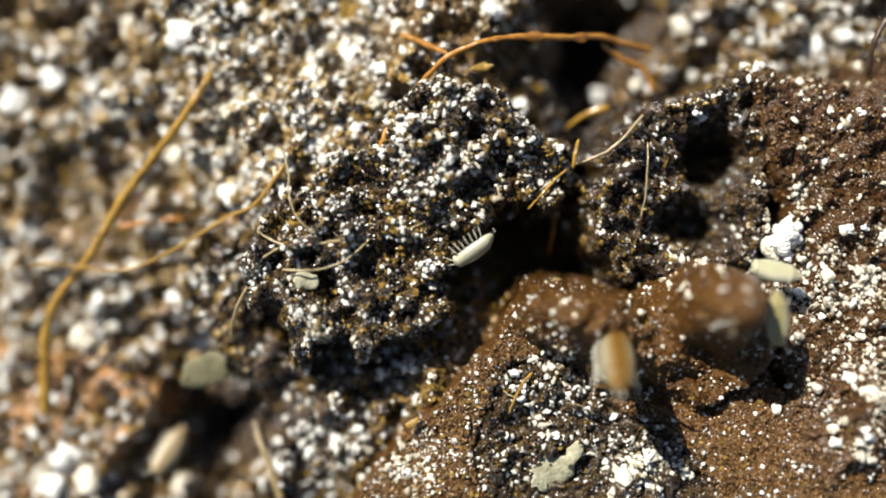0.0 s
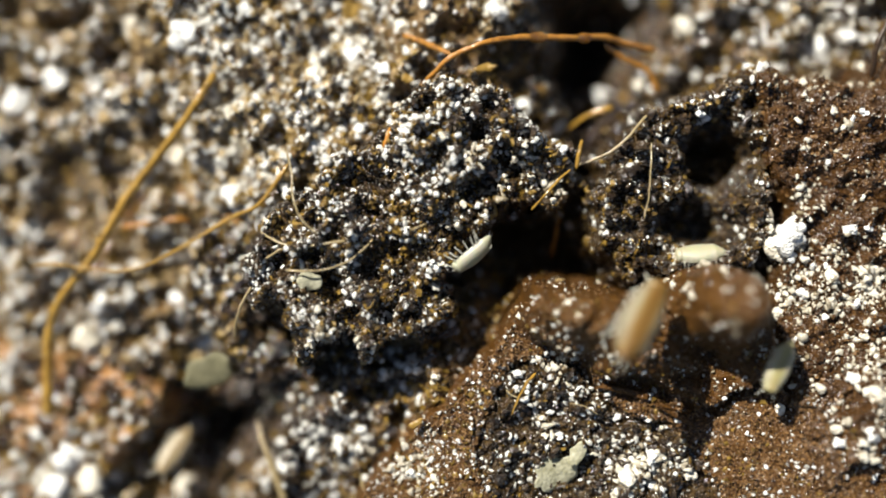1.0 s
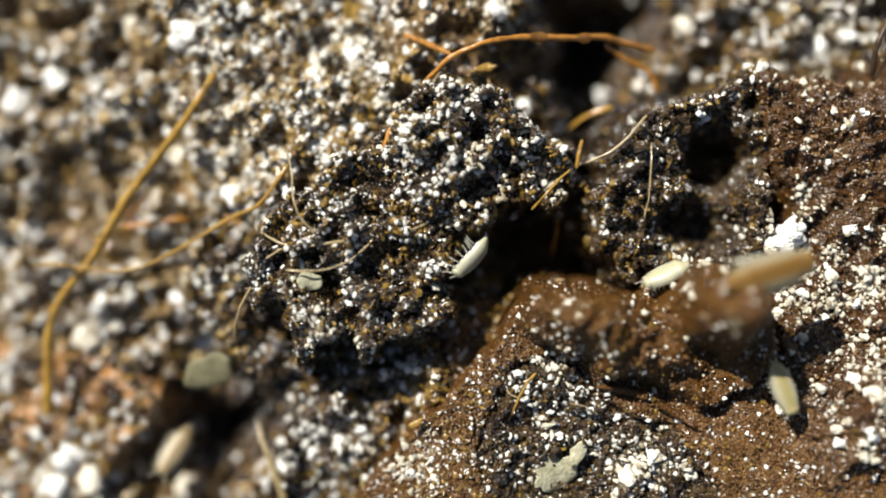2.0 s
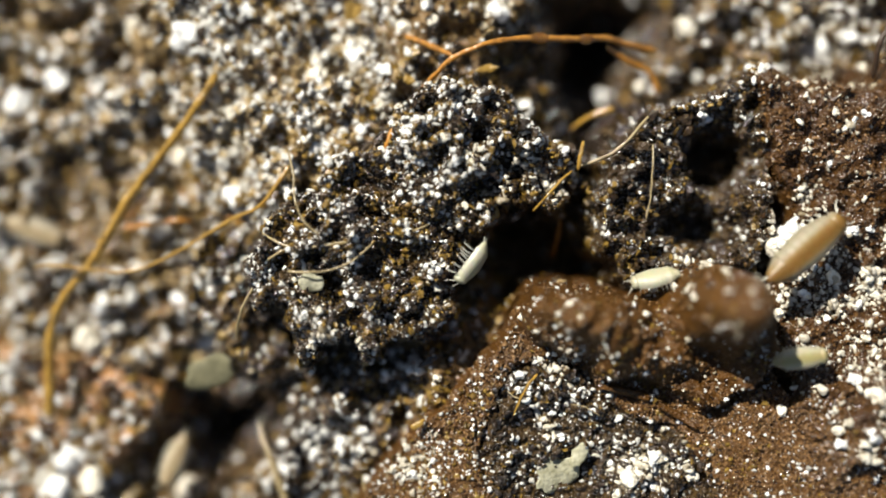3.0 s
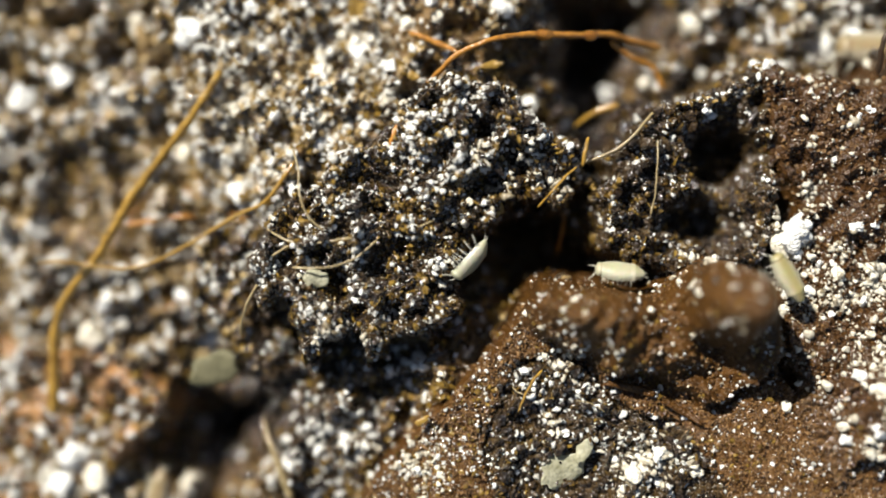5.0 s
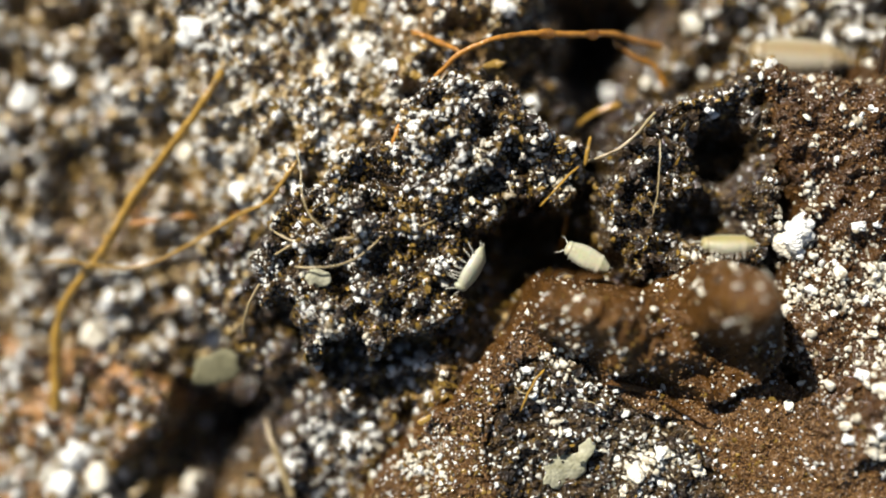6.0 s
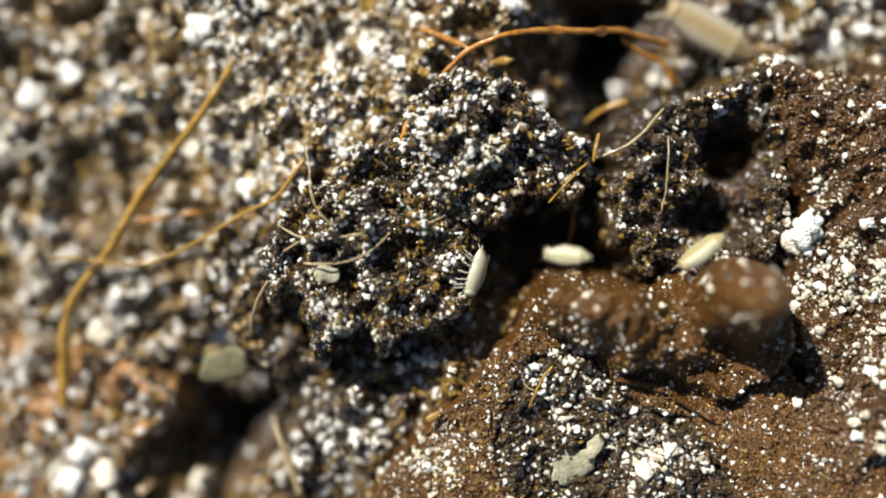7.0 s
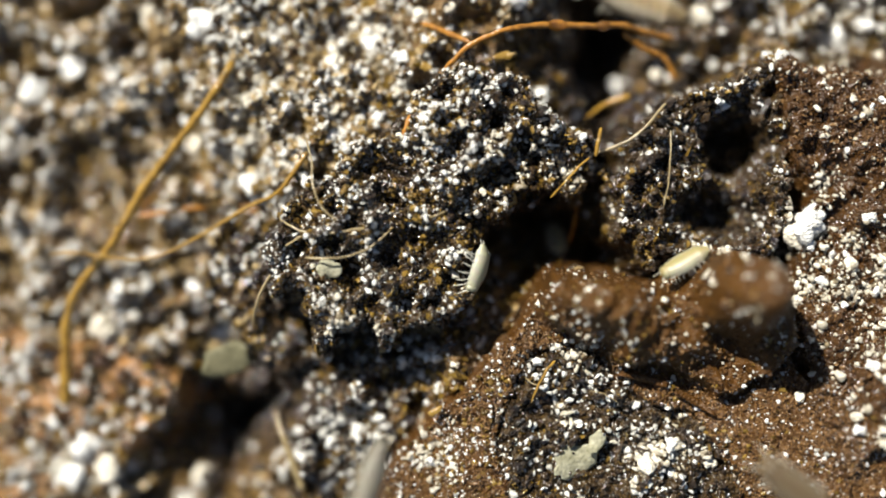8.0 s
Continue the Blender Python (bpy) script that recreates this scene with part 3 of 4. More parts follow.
def velvet(x, y):
    """The bare slope of the bark, grown over with fine beads."""
    return on_bark(x, y) * (1 - within(x, y, HUMP, 1.5))


def leafy(x, y):
    return left_pale(x, y) * (1 - 0.8 * within(x, y, LEAF))


# name, seed, count, where, radii, material, skew, form, label, category
STUFF = (
    ("soil_crumbs", 1, 17000, on_clods, (0.025, 0.15), CRUMB, 2.4, "lump", "glistening black soil crumbs on the clods", "soil crumbs"),
    ("soil_crumbs", 36, 7000, lambda x, y: within(x, y, LOW_CLOD, 1.5) * (1 - within(x, y, CLOD)), (0.03, 0.20), CRUMB, 2.4, "lump", "glistening black crumbs at the foot of the clod", "soil crumbs"),
    ("soil_crumbs", 21, 2600, on_clods, (0.06, 0.26), CRUMB, 2.2, "shard", "black flakes of wet humus on the clods", "soil crumbs"),
    ("humus_bits", 2, 3600, patchy(upper_clods, 1.0, 41, 0.03), (0.03, 0.20), FIBRE, 2.4, "lump", "small amber and brown humus bits on the clods", "humus"),
    ("humus_bits", 22, 3000, patchy(on_clods, 1.3, 51, 0.03), (0.04, 0.2), FIBRE, 2.2, "shard", "olive and amber humus flakes on the clods", "humus"),
    ("white_specks", 3, 2300, raised(patchy(upper_clods, 0.9, 42, 0.1), *CLOD_TOPS), (0.03, 0.17), WHITE_BIT, 2.2, "lump", "tiny white mineral specks on the black clods", "mineral specks"),
    ("white_specks", 23, 800, raised(patchy(upper_clods, 0.9, 52, 0.1), *CLOD_TOPS), (0.06, 0.23), WHITE_BIT, 2.2, "lobed", "clustered white crumbs on the black clods", "mineral specks"),
    # Tiny white specks imitate wet glints by colour.
    ("glint_specks", 14, 8000, raised(glinting, *CLOD_TOPS), (0.015, 0.04), WHITE_BIT, 1.5, "lump", "dense tiny white specks standing in for wet glints on the black clods", "mineral specks"),
    ("soil_crumbs", 4, 5000, lambda x, y: on_low_ground(x, y) * (1 - 0.85 * within(x, y, LEAF)), (0.05, 0.30), CRUMB, 2.4, "lump", "dark damp crumbs in the low soil", "soil crumbs"),
    ("soil_crumbs", 24, 3000, on_low_ground, (0.12, 0.45), CRUMB, 2.0, "shard", "dark flakes of humus in the low soil", "soil crumbs"),
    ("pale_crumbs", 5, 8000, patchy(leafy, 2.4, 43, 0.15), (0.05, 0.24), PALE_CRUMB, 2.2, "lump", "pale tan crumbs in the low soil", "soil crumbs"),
    ("pale_flakes", 25, 3600, patchy(broad_tan, 1.6, 53, 0.1), (0.08, 0.36), PALE_CRUMB, 2.0, "shard", "pale tan flakes in the low soil", "soil crumbs"),
    ("pale_flakes", 34, 2600, patchy(far_corner, 1.6, 60, 0.2), (0.1, 0.4), PALE_CRUMB, 2.0, "shard", "pale cream flakes in the low soil", "soil crumbs"),
    # Black crumbs imitate shade on the pit walls by colour.
    ("soil_crumbs", 41, 4200, pit_shade, (0.06, 0.36), CRUMB, 1.8, "lump", "black crumbs standing in for shade in the deep hollows", "soil crumbs"),
    ("soil_crumbs", 38, 2200, behind, (0.06, 0.34), CRUMB, 2.0, "lump", "dark crumbs in the soil beyond the clods", "soil crumbs"),
    ("humus_bits", 39, 700, behind, (0.08, 0.36), FIBRE, 2.0, "shard", "amber flakes in the soil beyond the clods", "humus"),
    ("white_specks", 40, 420, patchy(behind, 1.6, 63, 0.05), (0.06, 0.34), WHITE_BIT, 2.0, "lump", "white mineral specks beyond the clods", "mineral specks"),
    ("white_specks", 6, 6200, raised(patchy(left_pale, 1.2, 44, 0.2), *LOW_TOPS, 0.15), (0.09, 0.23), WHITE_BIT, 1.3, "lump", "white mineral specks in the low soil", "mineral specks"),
    ("white_specks", 42, 330, lambda x, y: np.clip(blob(x, y, (-5.6, -10.8), 2.8) + blob(x, y, (-2.6, -6.4), 1.0), 0, 1) * (1 - within(x, y, BARK)) * (1 - within(x, y, CLOD)), (0.09, 0.27), WHITE_BIT, 1.6, "lump", "white grains in the black soil beside the bark", "mineral specks"),
    ("white_specks", 26, 500, raised(patchy(left_pale, 2.2, 54, 0.1), *LOW_TOPS, 0.1), (0.12, 0.36), WHITE_BIT, 2.2, "lobed", "clustered white crumbs in the low soil", "mineral specks"),
    ("white_clumps", 15, 2300, clumps, (0.07, 0.30), CREAM_BIT, 1.8, "lobed", "clumped white mineral bits", "mineral specks"),
    ("humus_bits", 7, 8000, patchy(on_low_ground, 2.6, 45), (0.05, 0.30), FIBRE, 2.4, "lump", "amber humus bits in the low soil", "humus"),
    ("humus_bits", 27, 3800, patchy(on_low_ground, 2.0, 55), (0.1, 0.42), FIBRE, 2.0, "shard", "amber humus flakes in the low soil", "humus"),
    ("brown_crumbs", 8, 6000, on_bank, (0.03, 0.15), BROWN_SOIL, 2.2, "lump", "rust-brown crumbs on the bank", "soil crumbs"),
    ("amber_beads", 28, 3600, patchy(on_bank, 1.2, 56, 0.1), (0.03, 0.12), BARK_GRIT, 1.6, "lump", "wet amber-brown beads on the bank", "grit"),
    ("white_specks", 9, 2200, patchy(white_bank, 1.0, 46, 0.04), (0.03, 0.15), CREAM_BIT, 2.6, "lump", "dense white mineral specks on the brown bank", "mineral specks"),
    ("white_specks", 29, 220, patchy(white_bank, 1.2, 57, 0.04), (0.10, 0.34), CREAM_BIT, 2.2, "lobed", "clustered white crumbs on the brown bank", "mineral specks"),
    ("bark_beads", 10, 15000, velvet, (0.035, 0.075), BARK_GRIT, 1.2, "lump", "fine brown beads covering the bark", "grit"),
    ("bark_grit", 30, 2500, on_bark, (0.03, 0.12), BARK_GRIT, 1.6, "lump", "fine brown grit on the bark", "grit"),
    ("white_specks", 11, 1300, patchy(bark_dust, 1.0, 47, 0.03), (0.025, 0.11), WHITE_BIT, 2.2, "lump", "fine white specks on the bark", "mineral specks"),
    ("white_specks", 35, 100, lambda x, y: within(x, y, HUMP), (0.04, 0.15), CREAM_BIT, 1.8, "lump", "scattered pale grains on the bark hump", "mineral specks"),
    ("humus_bits", 16, 1200, patchy(bark_dust, 1.6, 49), (0.03, 0.15), FIBRE, 2.2, "lump", "amber humus flecks on the bark", "humus"),
    ("soil_crumbs", 12, 4500, in_gap, (0.03, 0.16), CRUMB, 2.2, "lump", "dark crumbs in the gap of the bark", "soil crumbs"),
    ("humus_bits", 31, 900, patchy(in_gap, 1.0, 58), (0.04, 0.18), FIBRE, 2.2, "shard", "amber and olive flakes in the gap of the bark", "humus"),
    ("white_specks", 13, 600, patchy(in_gap, 1.1, 48, 0.03), (0.03, 0.15), WHITE_BIT, 2.0, "lump", "white mineral specks in the gap of the bark", "mineral specks"),
    ("white_specks", 33, 230, patchy(in_gap, 1.3, 59, 0.03), (0.07, 0.24), WHITE_BIT, 2.0, "lobed", "clustered white crumbs in the gap of the bark", "mineral specks"),
)
for name, seed, count, where, sizes, mat, skew, form, label, category in STUFF:
    white = mat in (WHITE_BIT, CREAM_BIT) and sizes[1] > 0.1
    tagged(strewn(name, seed, count, VIEW, where, sizes, mat, skew=skew, smooth=white, level=2 if white else 1, form=form), label, category, kind="stuff")


# ---- mineral grains that can be told apart ----
def grain_mesh(seed, mat):
    v, f = lobed_base(seed, 5 + seed % 4, 3) if seed % 2 else round_base(3, seed, 0.4)
    return fast_mesh("mineral_grain", v * MM, f, mat)


GRAIN_MESHES = [grain_mesh(900 + k, WHITE if k % 3 else CREAM) for k in range(9)]


def grain(x, y, z, r, k, long=1.0, turn=0.0, flat=0.8):
    ob = new("mineral_grain", GRAIN_MESHES[k % 9])
    ob.matrix_basis = Matrix.LocRotScale((x * MM, y * MM, z * MM), Euler((0.4 * math.sin(k), 0.4 * math.cos(2 * k), turn)), (r * long, r, r * flat))
    tagged(ob, "rounded white mineral grain lying in the soil" if k % 3 else "cream-coloured mineral grain lying in the soil", "mineral grain", "white grains in the soil")
    return ob


LEFT_GRAINS = ((-11.86, 2.95, -4.79, 0.89), (-20.56, -5.32, -6.65, 0.91), (-19.70, -3.18, -6.86, 0.69), (-17.68, 12.64, -6.37, 0.82), (-14.37, 11.81, -3.96, 0.93), (-15.21, -2.91, -6.65, 0.53), (-15.51, -14.18, -9.45, 0.57),
               (-21.05, -11.63, -5.25, 0.92), (-22.13, -13.46, -5.60, 0.87), (-20.01, -13.12, -5.49, 0.68), (-15.22, 5.32, -6.30, 0.53), (-24.76, 8.57, -7.07, 0.77), (-22.40, 9.80, -6.89, 0.62), (-17.60, -13.51, -8.33, 0.48), (-9.10, -4.13, -5.46, 0.58), (-13.82, -5.42, -7.38, 0.67))
TOP_GRAINS = ((-2.22, 12.14, -3.10, 0.5), (-0.79, 12.27, -2.20, 0.5), (-5.11, 11.20, -3.70, 0.55), (-6.92, 9.60, -3.05, 0.55), (-4.86, 10.47, -3.65, 0.6), (2.94, 12.90, -2.60, 0.85), (4.67, 7.99, -6.30, 0.62), (9.75, 9.17, -9.60, 0.62),
              (13.83, 12.76, -6.30, 0.8), (21.62, 11.39, -6.30, 1.05), (22.73, 12.27, -5.75, 0.7), (23.10, 13.42, -5.90, 0.7), (20.27, 12.78, -5.10, 0.6), (24.11, 11.99, -6.00, 0.6), (22.27, 13.47, -5.35, 0.55), (18.21, 12.10, -5.70, 0.5))
CLOD_GRAINS = ((-0.09, 5.68, 1.40, 0.32), (1.56, 6.88, 1.00, 0.28), (-1.21, 4.48, 1.40, 0.38), (-2.07, 6.01, 1.25, 0.36), (2.87, 5.01, 0.20, 0.24), (0.03, 0.32, 0.10, 0.3), (-0.41, -1.08, 0.45, 0.42), (-4.78, -2.76, 1.20, 0.22),
               (-6.04, 3.12, 1.00, 0.26), (-5.99, 0.95, 1.50, 0.36), (2.20, 1.68, 0.75, 0.22), (1.04, 2.29, 0.90, 0.24), (4.67, 3.32, -0.00, 0.3), (5.35, 3.28, -0.35, 0.28), (0.46, 3.89, 1.55, 0.3), (-7.11, -5.36, 0.50, 0.35), (-0.86, -4.13, -0.70, 0.3))
BANK_GRAINS = ((16.54, 4.69, 0.10, 0.36), (14.03, 7.02, -1.50, 0.34), (13.47, 7.12, -0.35, 0.28), (17.86, 0.61, 0.30, 0.85), (17.25, 0.03, 0.40, 0.65), (18.31, 1.20, 0.25, 0.6), (20.10, -9.86, 1.45, 0.42), (20.04, -9.18, 1.20, 0.36), (20.81, -6.56, 1.45, 0.5),
               (21.77, -7.36, 1.95, 0.6), (22.10, -11.66, 0.30, 0.6), (22.47, -1.15, -0.30, 0.55), (18.62, -2.31, 0.20, 0.55), (20.02, -1.43, 0.40, 0.5), (15.59, -7.68, 0.60, 0.01), (17.38, -8.28, 0.45, 0.4), (21.59, -9.33, 2.05, 0.5), (21.06, 1.05, 0.35, 0.35))
LOW_GRAINS = ((-0.45, -6.89, -0.95, 0.55), (0.86, -5.88, -2.85, 0.42), (6.08, -9.76, -0.25, 0.3), (5.35, -9.79, -0.40, 0.3), (12.92, -11.76, -0.50, 0.6), (10.97, -10.85, -0.40, 0.5), (9.61, -11.91, -0.20, 0.6), (8.84, -11.17, -1.00, 0.45), (10.95, -12.37, -0.60, 0.34),
              (14.49, -7.71, 0.35, 0.28), (15.65, -9.51, 0.60, 0.24), (-6.10, -10.19, -4.25, 0.5), (-7.20, -10.18, -4.20, 0.45), (-4.45, -9.85, -3.05, 0.42), (-1.61, -11.81, -0.75, 0.4), (5.21, -8.86, -0.50, 0.26), (12.18, -8.75, 0.20, 0.36))
for rows in (LEFT_GRAINS, TOP_GRAINS, CLOD_GRAINS, BANK_GRAINS, LOW_GRAINS):
    for k, (x, y, z, r) in enumerate(rows):
        if r > 0.05:
            rest = float(top(x, y)) + 0.3 * r
            x, y, z = x * (60 - rest) / (60 - z), y * (60 - rest) / (60 - z), rest
            grain(x, y, z, r * (0.80 if rows is TOP_GRAINS else 0.7 if rows is CLOD_GRAINS else (0.9 if y > -0.1 else 0.62) if rows in (BANK_GRAINS, LOW_GRAINS) else 0.95), k + int(abs(x) * 7), 1.0 + 0.25 * ((k * 37) % 5) / 4, k * 1.3)
rng = np.random.RandomState(77)
for where, count, sizes in ((left_pale, 90, (0.18, 0.36)), (on_clods, 40, (0.12, 0.19)), (white_bank, 26, (0.15, 0.32)), (in_gap, 14, (0.13, 0.24)), (bark_dust, 16, (0.09, 0.16))):
    for k, (x, y) in enumerate(spots(rng, count, (-26, -14, 25, 14), where)):
        r = rng.uniform(*sizes)
        grain(x, y, float(top(x, y)) + 0.3 * r, r, k, rng.uniform(1, 1.35), rng.uniform(0, 6), rng.uniform(0.65, 1))


# ---- roots, hairs and twigs ----
def strand(points, radius, sides=8, taper=(1.0, 1.0), wobble=0.04, seed=0, per=10):
    """A tube along a smooth line through the points, in millimetres, with slight swellings."""
    pts = [Vector(p) for p in points]
    line = []
    for i in range(len(pts) - 1):
        p0, p1, p2, p3 = pts[max(i - 1, 0)], pts[i], pts[i + 1], pts[min(i + 2, len(pts) - 1)]
        for k in range(per):
            t = k / per
            line.append(0.5 * ((2 * p1) + (p2 - p0) * t + (2 * p0 - 5 * p1 + 4 * p2 - p3) * t * t + (3 * p1 - p0 - 3 * p2 + p3) * t ** 3))
    line.append(pts[-1])
    verts, faces, n = [], [], len(line)
    for i, p in enumerate(line):
        way = (line[min(i + 1, n - 1)] - line[max(i - 1, 0)]).normalized()
        side = way.cross(Vector((0.1, 0.2, 1))).normalized()
        up = side.cross(way)
        k = i / (n - 1)
        r = radius * (taper[0] * (1 - k) + taper[1] * k) * (1 + 0.26 * noise.noise(Vector((i * 0.35, seed, 0.5))))
        r *= min(1, 0.3 + 0.3 * i, 0.3 + 0.3 * (n - 1 - i))
        p = p + Vector((noise.noise(Vector((i * 0.21, seed, 3.0))), noise.noise(Vector((i * 0.21, seed, 7.0))), noise.noise(Vector((i * 0.21, seed, 9.0))))) * wobble
        for j in range(sides):
            a = 2 * math.pi * j / sides
            verts.append((p + (side * math.cos(a) + up * math.sin(a)) * r) * MM)
    for i in range(n - 1):
        for j in range(sides):
            a, b = i * sides + j, i * sides + (j + 1) % sides
            faces.append((a, b, b + sides, a + sides))
    faces += [tuple(range(sides - 1, -1, -1)), tuple(range((n - 1) * sides, n * sides))]
    return verts, faces


def root(name, points, radius, mat, label, category="root", **more):
    ob = new(name, mesh_of(name, *strand(points, radius, **more), mat))
    return tagged(ob, label, category)


root("thick_root", [(-22.48, -9.60, -5.60), (-22.41, -7.01, -5.40), (-22.15, -4.42, -5.00), (-21.22, -2.64, -4.30), (-19.49, -0.59, -3.80), (-18.31, 1.27, -3.50), (-17.33, 2.82, -3.30), (-16.03, 4.51, -3.10), (-14.11, 6.95, -2.80), (-12.84, 8.77, -2.60), (-12.46, 9.65, -3.00)], 0.29, ROOT_AMBER,
     "stiff amber root lying across the pale soil", taper=(1.0, 0.8), seed=1)
thin = root("thin_root", [(-22.70, -0.90, -3.60), (-21.10, -0.83, -3.00), (-19.53, -1.02, -2.90), (-18.01, -1.23, -3.00), (-16.47, -0.99, -3.00), (-14.88, -0.28, -2.80), (-12.95, 0.79, -2.40), (-11.35, 1.70, -2.00), (-9.74, 2.44, -1.40), (-8.21, 4.52, -1.20)], 0.095, ROOT_AMBER,
            "thin amber rootlet running out from the black clod", taper=(0.7, 1.3), seed=2)
root("thin_root", [(-18.27, 1.25, -5.59), (-16.76, 1.44, -5.33), (-15.11, 1.69, -5.07), (-14.39, 1.57, -5.46)], 0.16, ROOT_RUST, "short rusty rootlet in the pale soil", seed=3)
arc = root("arched_root", [(-1.25, 8.38, -0.90), (-0.56, 9.11, -0.20), (0.47, 9.98, 0.20), (1.93, 10.59, 0.40), (3.40, 10.92, 0.20), (5.06, 11.09, -0.40), (6.77, 11.18, -1.20), (8.56, 11.42, -2.20), (10.09, 11.23, -3.20), (11.86, 11.07, -4.40)], 0.19, ROOT_RUST,
           "glossy rust-orange root arching over the soil with water drops", taper=(0.7, 1.1), seed=4)
root("side_root", [(-2.21, 11.62, -2.60), (-1.03, 11.07, -1.80), (0.47, 10.14, -0.40)], 0.17, ROOT_RUST, "short orange side root", seed=5)
root("side_root", [(8.79, 11.10, -2.80), (9.96, 10.43, -3.40), (11.31, 9.90, -4.00), (12.01, 8.70, -4.40)], 0.16, ROOT_RUST, "orange side root bent down into the soil", seed=6)
root("thin_root", [(5.96, 4.18, -0.60), (7.23, 4.44, 0.00), (8.49, 4.93, 0.40), (9.50, 5.71, 0.50), (10.28, 6.62, 0.20), (11.12, 7.42, -0.40)], 0.08, ROOT_TAN, "thin tan rootlet spanning the crevice between clods", seed=7)
root("root_stub", [(7.03, 6.72, -5.00), (8.05, 7.42, -4.20), (9.43, 7.87, -4.00)], 0.2, ROOT_AMBER, "stubby amber root end", seed=8, taper=(0.4, 1.2))
root("root_stub", [(-3.39, 4.55, 0.40), (-3.01, 5.30, 0.90), (-2.66, 6.25, 0.90)], 0.13, ROOT_RUST, "short orange root stub on the black clod", seed=9)
root("rootlet", [(-9.38, 0.90, 0.90), (-8.42, 0.37, 1.50), (-7.24, 0.09, 1.80), (-6.09, 0.26, 1.90), (-4.95, 0.37, 1.90), (-3.83, 0.09, 1.60)], 0.065, ROOT_TAN, "fine tan rootlet curling over the clod", seed=10.7)
root("rootlet", [(-3.69, 0.31, 1.60), (-4.67, -0.54, 1.80), (-5.80, -1.00, 1.90), (-6.94, -1.11, 1.90), (-7.98, -1.06, 1.60)], 0.065, ROOT_TAN, "fine tan rootlet curling over the clod", seed=11.7)
root("rootlet", [(-8.13, 0.03, 1.50), (-9.04, -0.55, 1.20), (-9.52, -1.42, 0.90), (-10.20, -2.46, 0.30), (-10.75, -3.51, -0.30), (-11.11, -4.79, -1.50)], 0.075, ROOT_TAN, "tan rootlet hanging over the edge of the clod", seed=12.7)
root("rootlet", [(-7.99, 5.09, 0.90), (-7.66, 3.75, 1.60), (-7.55, 2.58, 2.00), (-7.06, 1.45, 2.10), (-6.32, 0.74, 1.90)], 0.055, ROOT_TAN, "hair-thin pale rootlet on the clod", seed=13.7)
root("rootlet", [(-1.83, 0.89, 1.50), (-1.25, 1.11, 1.80), (-0.80, 1.32, 1.60)], 0.05, ROOT_TAN, "short pale root hair on the clod", seed=14.7)
root("root_hair", [(10.70, 5.48, 0.80), (10.61, 4.07, 1.10), (10.52, 2.77, 1.00), (10.35, 1.54, 0.60)], 0.045, ROOT_TAN, "fine pale hair standing over the dark clod", seed=15)
root("thin_root", [(6.35, 1.73, -3.00), (6.21, 0.81, -3.40), (6.02, -0.44, -4.40)], 0.07, ROOT_RUST, "thin brown rootlet hanging in the dark crevice", seed=16)
root("dark_twig", [(22.79, 9.11, -1.40), (22.67, 10.12, -0.60), (22.75, 10.94, -0.20), (23.33, 12.07, 0.00)], 0.16, TWIG_DARK, "thin blackish twig sticking up beside white grains", "twig", seed=17)
root("root_hair", [(3.53, -8.56, 0.50), (3.87, -7.63, 1.00), (4.26, -6.88, 1.20), (4.75, -6.34, 0.90)], 0.09, ROOT_AMBER, "short golden fibre on the bark", seed=18, taper=(0.6, 1.0))
root("thin_root", [(-10.49, -9.69, -5.12), (-9.98, -11.02, -4.48), (-9.41, -12.41, -4.32), (-8.81, -14.17, -4.48)], 0.2, ROOT_TAN, "pale brown root in the shaded hollow", seed=19, taper=(0.5, 1.2))
root("root_hair", [(-2.95, -8.27, -4.00), (-1.99, -7.50, -3.60), (-1.21, -6.82, -3.60)], 0.09, ROOT_TAN, "thin brown fibre in the hollow beside the bark", seed=20)
root("root_hair", [(4.57, 2.02, 0.20), (5.26, 2.79, 0.60), (6.01, 3.59, 0.40), (6.62, 4.13, 0.20)], 0.07, ROOT_AMBER, "thin amber fibre among white grains", seed=21)
root("root_hair", [(6.89, 4.11, 0.40), (7.01, 4.97, 0.60), (7.20, 5.65, 0.20)], 0.11, ROOT_AMBER, "amber root tip among white grains", seed=22)
root("root_hair", [(6.48, -7.90, 0.90), (7.11, -8.00, 1.00), (7.54, -8.23, 1.00), (8.00, -8.52, 0.80)], 0.03, ROOT_TAN, "white hair-thin fibre lying on the bark", "fibre", seed=23)
root("root_hair", [(3.22, -7.23, 0.70), (3.64, -7.54, 1.00), (4.22, -7.67, 0.90)], 0.03, ROOT_TAN, "white hair-thin fibre lying on the bark", "fibre", seed=24)
root("root_hair", [(-1.78, -6.00, -1.60), (-0.72, -6.11, -1.20), (0.48, -6.34, -1.40)], 0.05, ROOT_RUST, "thin rusty fibre beside the bark", "fibre", seed=25)


def drop(x, y, z, r, long, turn, parent):
    v, f = round_base(3, 5, 0.0)
    v = v * (r * long, r, r)
    c, s = math.cos(turn), math.sin(turn)
    v = np.stack((c * v[:, 0] - s * v[:, 1] + x, s * v[:, 0] + c * v[:, 1] + y, v[:, 2] + z), -1) * MM
    ob = new("water_drop", fast_mesh("water_drop", v, f, WATER))
    ob.parent = parent
    return tagged(ob, "clear water drop clinging to the root")


drop(4.92, 11.05, -0.20, 0.31, 1.7, 0.0, arc)
drop(7.50, 11.20, -1.30, 0.28, 1.4, 0.0, arc)
drop(-20.53, -0.86, -2.95, 0.24, 1.3, 0.0, thin)


